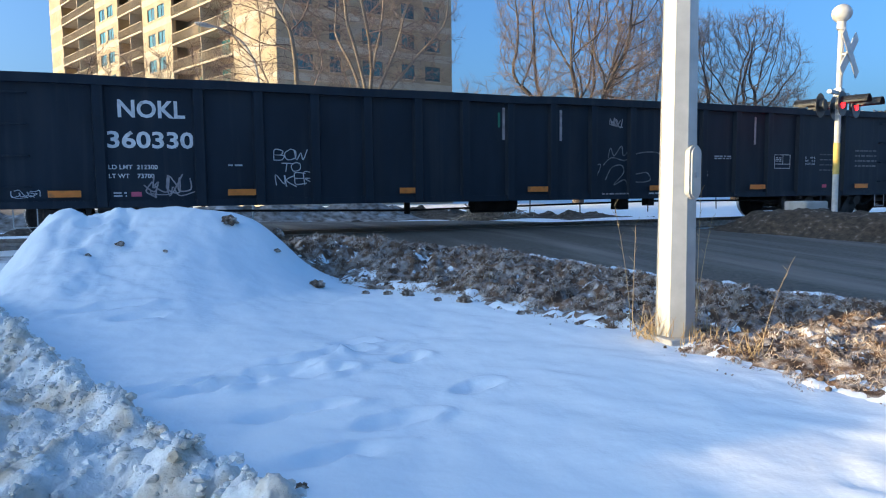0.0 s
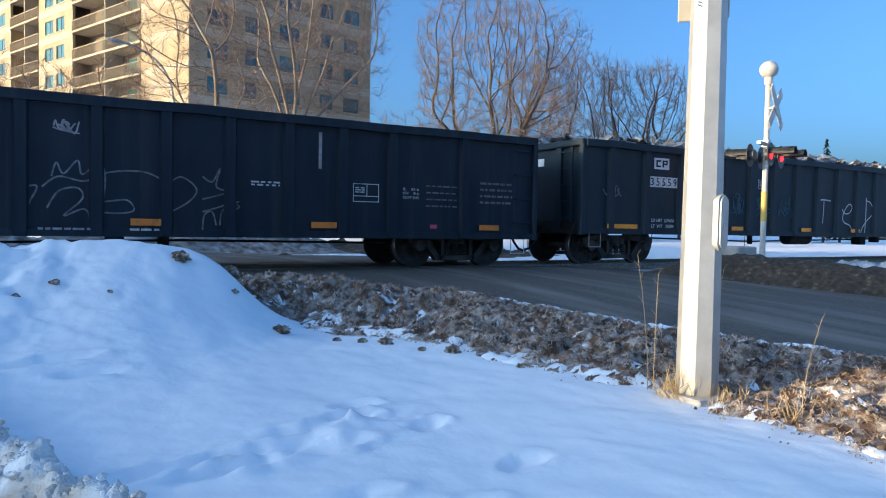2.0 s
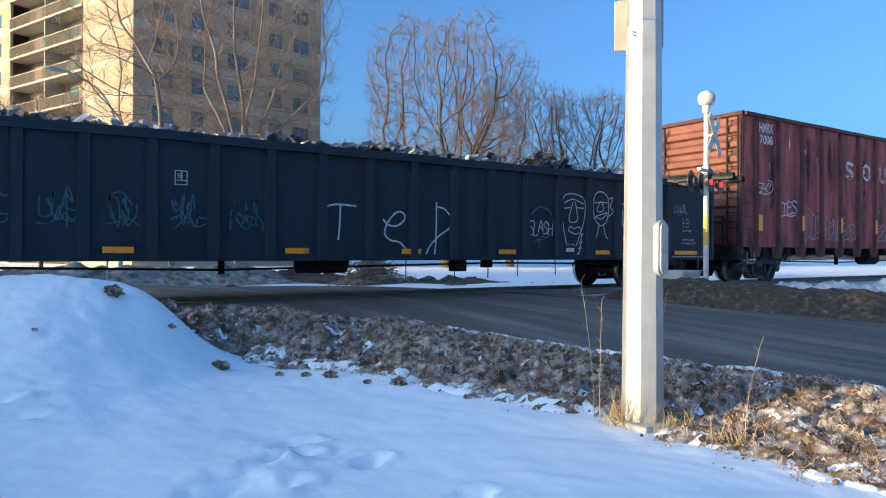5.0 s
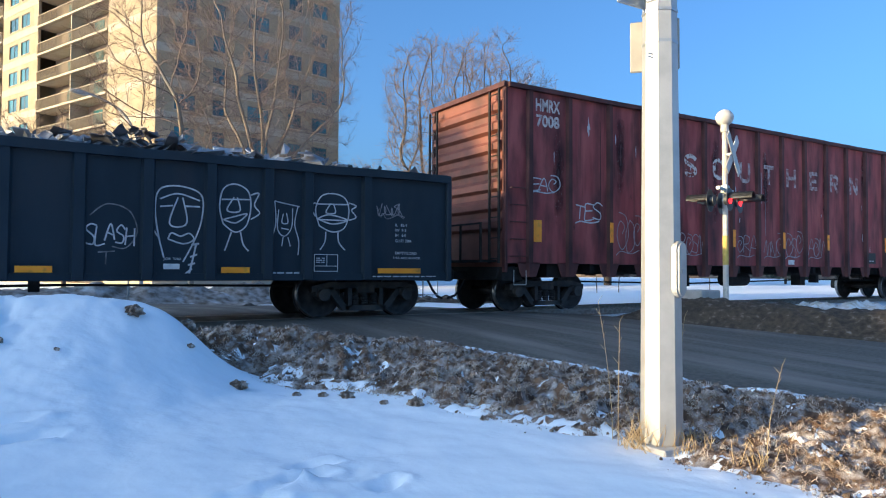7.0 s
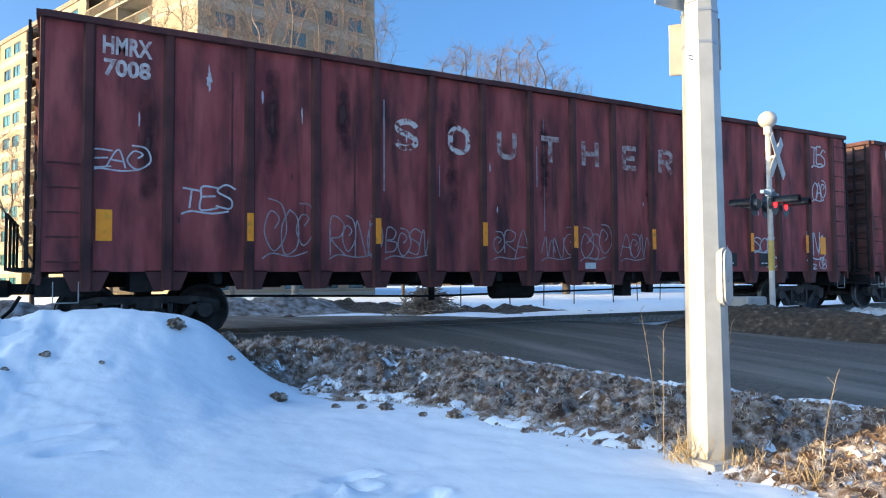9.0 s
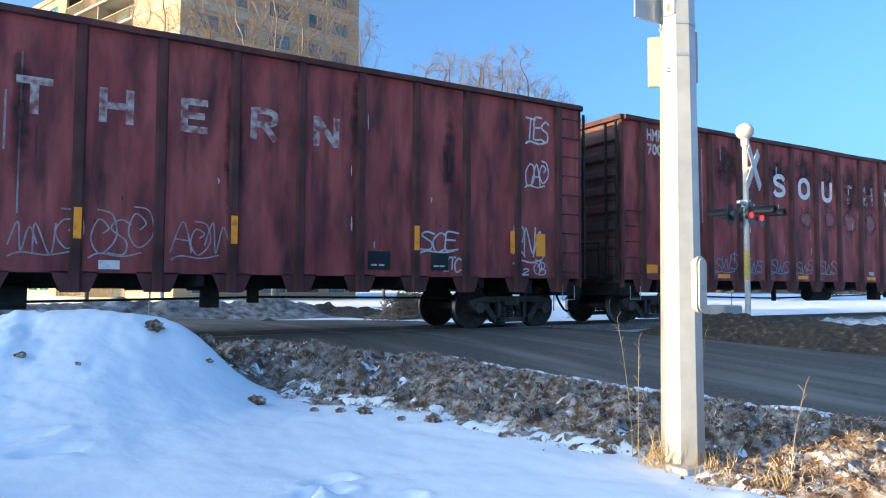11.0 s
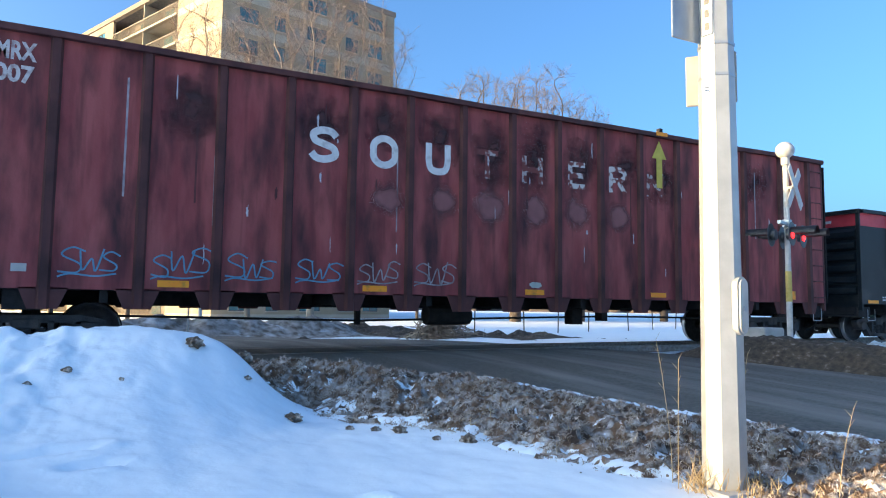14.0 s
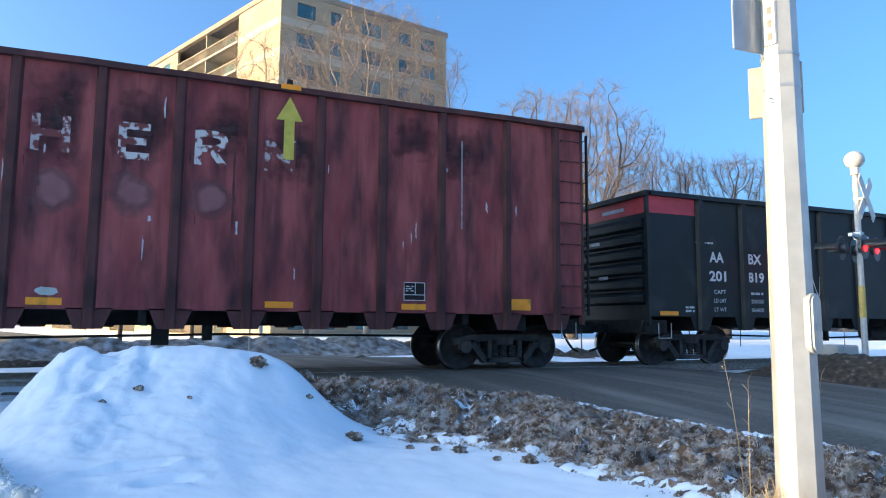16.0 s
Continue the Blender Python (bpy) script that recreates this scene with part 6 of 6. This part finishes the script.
# far woods round the horizon
vs, fs = [], []
rnd = random.Random(21)
for k in range(900):
    a = rnd.uniform(-0.15, math.pi * 0.9)
    R = rnd.uniform(150, 260)
    x, y, h, w = R * math.cos(a), R * math.sin(a), rnd.uniform(1.5, 4.0), rnd.uniform(2, 6)
    b = len(vs)
    for j in range(7):
        t = 2 * math.pi * j / 7
        vs.append((x + w * math.cos(t) * rnd.uniform(0.7, 1.1), y + w * math.sin(t) * rnd.uniform(0.7, 1.1), -0.5))
        vs.append((x + w * 0.6 * math.cos(t) * rnd.uniform(0.5, 1.1), y + w * 0.6 * math.sin(t) * rnd.uniform(0.5, 1.1), h * rnd.uniform(0.5, 1.0)))
    vs.append((x, y, h))
    for j in range(7):
        c, d = b + 2 * j, b + 2 * ((j + 1) % 7)
        fs += [(c, d, d + 1, c + 1), (c + 1, d + 1, b + 14)]
me = bpy.data.meshes.new("far_woods")
me.from_pydata(vs, [], fs)
me.materials.append(FARWOOD)
tagged(new("far_woods", me), "low brown line of bare scrub on the horizon", "scrub", kind="stuff")

# ---- street lamp ----
lamp = thing("street_lamp", "grey cobra-head street lamp on a curved arm", "street lamp", (5.0, 20, -0.4))
part("pole", cy(bmesh.new(), (0, 0, 0), (-0.25, 0, 6.6), 0.10, 0.07, 10), GALV, lamp)
pts = curve_pts([(-0.25, 6.6), (-0.42, 7.5), (-0.95, 8.35), (-1.8, 8.85), (-2.35, 9.0)], 5)
part("arm", rod([(a, 0, b) for a, b in pts], 0.055, 8), GALV, lamp)
bm = bmesh.new()
bmesh.ops.create_uvsphere(bm, u_segments=14, v_segments=8, radius=0.5, matrix=pose(-2.65, 0, 9.02, 0, 8) @ Matrix.Diagonal((0.85, 0.38, 0.2, 1)))
part("lamp_head", bm, GALV, lamp, "pale oval lamp head")

# ---- school zone sign beyond the tracks ----
sx, sy, sz = 3.47, 12.0, 3.86
zone = thing("road_sign", "school zone speed sign with a lime panel on a steel post", "road sign", (sx, sy, -0.4))
part("post", cy(bmesh.new(), (0, 0.04, 0), (0, 0.04, sz + 0.35), 0.035, None, 10), GALV, zone)
part("lime_panel", box(-0.25, 0.25, -0.012, 0, sz - 0.05, sz + 0.4, 0.003), LIME, zone, "lime panel with dark walking shapes")
face_ = part("speed_panel", box(-0.25, 0.25, -0.012, 0, sz - 0.80, sz - 0.06, 0.003), SIGNW, zone, "white speed panel")
part("time_panel", box(-0.25, 0.25, -0.012, 0, sz - 1.26, sz - 0.81, 0.003), SIGNW, zone, "white panel with small print")
write(zone, "30", -0.18, sz - 0.66, 0.36, 0.32, BLACKSIG, -0.013)
bars(zone, -0.2, sz - 0.24, 0.4, 0.1, 1, BLACKSIG, 501, -0.013)
bars(zone, -0.2, sz - 1.18, 0.4, 0.3, 3, BLACKSIG, 502, -0.013)
for k in (-1, 1):
    bm = bmesh.new()
    prism(bm, [(k * 0.11 - 0.05, sz + 0.0), (k * 0.11 + 0.05, sz + 0.0), (k * 0.11 + 0.04, sz + 0.22), (k * 0.11, sz + 0.34), (k * 0.11 - 0.04, sz + 0.22)], -0.016, -0.0125)
    part("symbol", bm, BLACKSIG, zone, "dark upright symbol")

# ---- heap of cut brush beyond the tracks ----
r_ = random.Random(77)
w = Wood()
for k in range(420):
    a, q = r_.uniform(0, 6.3), abs(r_.gauss(0, 0.45))
    p = Vector((1.5 * q * math.cos(a), 0.8 * q * math.sin(a), 0.95 * math.exp(-q * q * 1.6) * r_.random()))
    g = Vector((r_.gauss(0, 1), r_.gauss(0, 0.7), r_.gauss(0.15, 0.35))).normalized() * r_.uniform(0.35, 1.1)
    w.limb([p - g * 0.5, p + Vector((0, 0, 0.04)), p + g * 0.5], [0.022, 0.018, 0.006], 4)
heap_ = new("brush_pile", w.mesh("brush_pile", PALEBARK))
heap_.location = (11.3, 7.8, -0.28)
tagged(heap_, "tangled grey heap of cut brush beyond the tracks", "brush", kind="stuff")

# ---- stakes in the far snow ----
stake = thing("stake", "thin dark stake in the snow", "stake", (14, 14, -0.45), "line of stakes")
part("post", cy(bmesh.new(), (0, 0, 0), (0, 0, 1.1), 0.03, None, 6), TIE, stake)
for k in range(1, 12):
    copy_thing(stake, pose(14 + 2.7 * k, 14 + 0.5 * k + 0.4 * math.sin(k * 2.1), -0.45, 2 * math.sin(k), 3 * math.cos(k * 1.7), 0))

# ---- clods, stalks ----
rnd = random.Random(5)


def clod(size, seed):
    r = random.Random(seed)
    bm = bmesh.new()
    bmesh.ops.create_icosphere(bm, subdivisions=3, radius=size)
    for v in bm.verts:
        v.co *= 0.8 + 0.5 * noise.noise(v.co * (2.2 / size) + Vector((seed, 0, 0)))
        v.co *= 1 + 0.28 * noise.noise(v.co * (4.5 / size) + Vector((0, seed, 0)))
        v.co.z *= 0.7
    return bm


def top_of(x, y):
    d = (x - x_in(y)) / (x_near(y) + 0.05 - x_in(y))
    z = snow_z(x, y)
    return max(z, near_verge_z(x, y, d)) if 0 < d < 1 and -13 < y < -3.5 else z


for k, (x, y, s) in enumerate(((2.26, -6.42, 0.10), (2.24, -6.36, 0.07), (3.49, -7.88, 0.085), (2.95, -6.95, 0.06), (3.1, -7.2, 0.085), (1.36, -5.75, 0.11), (1.95, -5.35, 0.13), (3.75, -8.6, 0.045), (1.88, -5.95, 0.05), (2.75, -6.75, 0.05), (3.3, -7.6, 0.05), (0.2, -6.2, 0.05), (-0.1, -6.35, 0.045), (0.65, -6.4, 0.03), (1.2, -11.5, 0.03))):
    c = part("clod", clod(s, k), CLOD, None, "")
    c.location = (x, y, top_of(x, y) + s * 0.12)
    tagged(c, "dark frozen clod of turf lying on the snow", "clod", "loose clods")
vs, fs = [], []
ico = bmesh.new()
bmesh.ops.create_icosphere(ico, subdivisions=1, radius=1.0)
iv = [v.co.copy() for v in ico.verts]
ifc = [[v.index for v in f.verts] for f in ico.faces]
ico.free()
for k in range(1800):
    y = rnd.uniform(-13, -4.5)
    d = rnd.random()
    x = x_in(y) - 0.2 + (x_near(y) - x_in(y) + 0.1) * d ** 1.1
    if x < x_in(y) and rnd.random() < 0.85:
        continue
    s = 0.005 + 0.020 * rnd.random() ** 2.5
    z = top_of(x, y) + s * 0.3
    b = len(vs)
    m_ = Euler((rnd.uniform(0, 6), rnd.uniform(0, 6), rnd.uniform(0, 6))).to_matrix()
    sc = Vector((rnd.uniform(0.6, 1.4), rnd.uniform(0.6, 1.4), rnd.uniform(0.5, 1.1)))
    for v in iv:
        w = m_ @ Vector((v.x * sc.x, v.y * sc.y, v.z * sc.z)) * s * rnd.uniform(0.75, 1.25)
        vs.append((x + w.x, y + w.y, z + w.z))
    fs += [[b + i for i in f] for f in ifc]
me = bpy.data.meshes.new("turf_crumbs")
me.from_pydata(vs, [], fs)
me.materials.append(CLOD)
tagged(new("turf_crumbs", me), "crumbled frozen turf strewn over the verge", "turf", kind="stuff")


def blades(name, label, spots, seed):
    r = random.Random(seed)
    w = Wood()
    for x, y, n, h, sp in spots:
        for _ in range(n):
            px, py = x + r.gauss(0, sp), y + r.gauss(0, sp)
            p = Vector((px, py, top_of(px, py) - 0.02))
            d = Vector((r.gauss(0, 0.35), r.gauss(0, 0.35), 1)).normalized()
            ln = h * r.uniform(0.4, 1.0)
            pts = [p]
            for _k in range(4):
                d = (d + Vector((r.gauss(0, 0.12), r.gauss(0, 0.12), -0.10))).normalized()
                pts.append(pts[-1] + d * ln / 4)
            w.limb(pts, [0.004, 0.0035, 0.003, 0.002, 0.001], 3)
    tagged(new(name, w.mesh(name, STRAW)), label, "grass", kind="stuff")


# matted dead turf over the verge
r_ = random.Random(17)
w = Wood()
for k in range(2600):
    y = r_.uniform(-12.9, -4.0)
    d = r_.uniform(-0.03, 0.9)
    x = x_in(y) + (x_near(y) - x_in(y)) * d
    high = 0.4 - abs(fbm(x + 4, y, 5.5, 3))
    if high + r_.gauss(0, 0.12) < 0.08:
        continue
    lay = Vector((math.cos(fbm(x, y, 1.1, 2) * 5), math.sin(fbm(x, y, 1.1, 2) * 5), 0.0))
    for j in range(r_.randint(14, 26)):
        px, py = x + r_.gauss(0, 0.035), y + r_.gauss(0, 0.035)
        e = (px - x_in(py)) / (x_near(py) + 0.05 - x_in(py))
        p = Vector((px, py, near_verge_z(px, py, min(1.0, max(0.0, e))) - 0.008))
        g = (lay * r_.uniform(0.2, 1.3) + Vector((r_.gauss(0, 0.7), r_.gauss(0, 0.7), abs(r_.gauss(0.55, 0.4))))).normalized() * r_.uniform(0.02, 0.075)
        w.limb([p, p + g * 0.55 + Vector((0, 0, 0.012)), p + g - Vector((0, 0, g.length * 0.25))], [0.0042, 0.0034, 0.0014], 3)
tagged(new("matted_turf", w.mesh("matted_turf", TURF)), "matted dead brown turf on the verge", "turf", kind="stuff")
PX, PY = POLE
blades("dry_grass", "tufts of dry straw-coloured grass round the pole", [(PX - 0.2, PY + 0.05, 45, 0.38, 0.06), (PX - 0.05, PY - 0.2, 35, 0.2, 0.10), (PX + 0.22, PY - 0.05, 25, 0.2, 0.08), (PX + 0.05, PY - 0.75, 16, 0.24, 0.05)] + [(3.7 + 0.17 * k, -7.2 - 0.45 * k + (k % 3) * 0.35, 8, 0.12, 0.2) for k in range(9)], 7)
for k, (x, y, dx, h) in enumerate(((PX - 0.3, PY + 0.15, 0.04, 0.95), (PX + 0.35, PY + 0.15, 0.05, 1.15), (PX + 0.08, PY - 0.8, 0.55, 0.65), (PX + 0.4, PY + 0.2, 0.28, 0.9), (PX - 0.2, PY + 0.3, -0.3, 1.1))):
    st = thing("weed_stalk", "tall dry weed stalk", "weed", (x, y, top_of(x, y) - 0.03), "dry weeds")
    w = Wood()
    pts = [Vector((dx * f ** 1.4 * 0.8, dx * 0.3 * f, h * f)) for f in (0, 0.25, 0.5, 0.75, 1.0)]
    w.limb(pts, [0.0036, 0.003, 0.0025, 0.002, 0.0014], 4)
    for j in range(5):
        q = pts[4].lerp(pts[2], j / 6)
        w.limb([q, q + Vector((0.04 * math.cos(j * 2.2), 0.04 * math.sin(j * 2.2), 0.05))], [0.002, 0.001], 3)
    part("stem", w.mesh("stem", STRAW), STRAW, st)
# rough lumps of ploughed snow along the trodden path
vs, fs = [], []
for k in range(3600):
    y = rnd.uniform(-13.3, -6.8)
    e = -abs(rnd.gauss(0, 0.5)) + 0.06
    x = -0.67 - 0.415 * (y + 7.5) + e
    s = 0.006 + 0.026 * rnd.random() ** 3
    z = path_z(x, y, min(0.98, 1 + (e - 0.07) / 1.5)) + s * 0.25
    b = len(vs)
    for v in iv:
        f = s * rnd.uniform(0.7, 1.3)
        vs.append((x + v.x * f, y + v.y * f, z + v.z * f * 0.7))
    fs += [[b + i for i in f] for f in ifc]
me = bpy.data.meshes.new("snow_lumps")
me.from_pydata(vs, [], fs)
me.materials.append(PLOUGHED)
tagged(new("snow_lumps", me), "dirty broken lumps of ploughed snow along a path", "snow", kind="stuff")


# ---- what moves ----
RUN = [(0, 0.0), (2, 9.52), (3.7, 17.306), (5.8, 26.924), (8, 37.13), (9.7, 45.12), (11.8, 54.91), (14, 65.47), (16, 75.37)]


def gone(t):
    """How far the train has run by t, towards -x."""
    return float(np.interp(t, [a for a, _ in RUN], [b for _, b in RUN]))


def motions():
    for car, u0 in CARS:
        walk(car, [(0.5 * k, pose(u0 + 0.07 - gone(0.5 * k), 0, 0)) for k in range(33)])
    for k, (w, x) in enumerate(WHEELS):
        walk(w, [(0.1 * j, pose(x, 0, WHEEL_R, 0, -math.degrees(gone(0.1 * j) / WHEEL_R) + 37 * k, 0)) for j in range(161)])


motions()
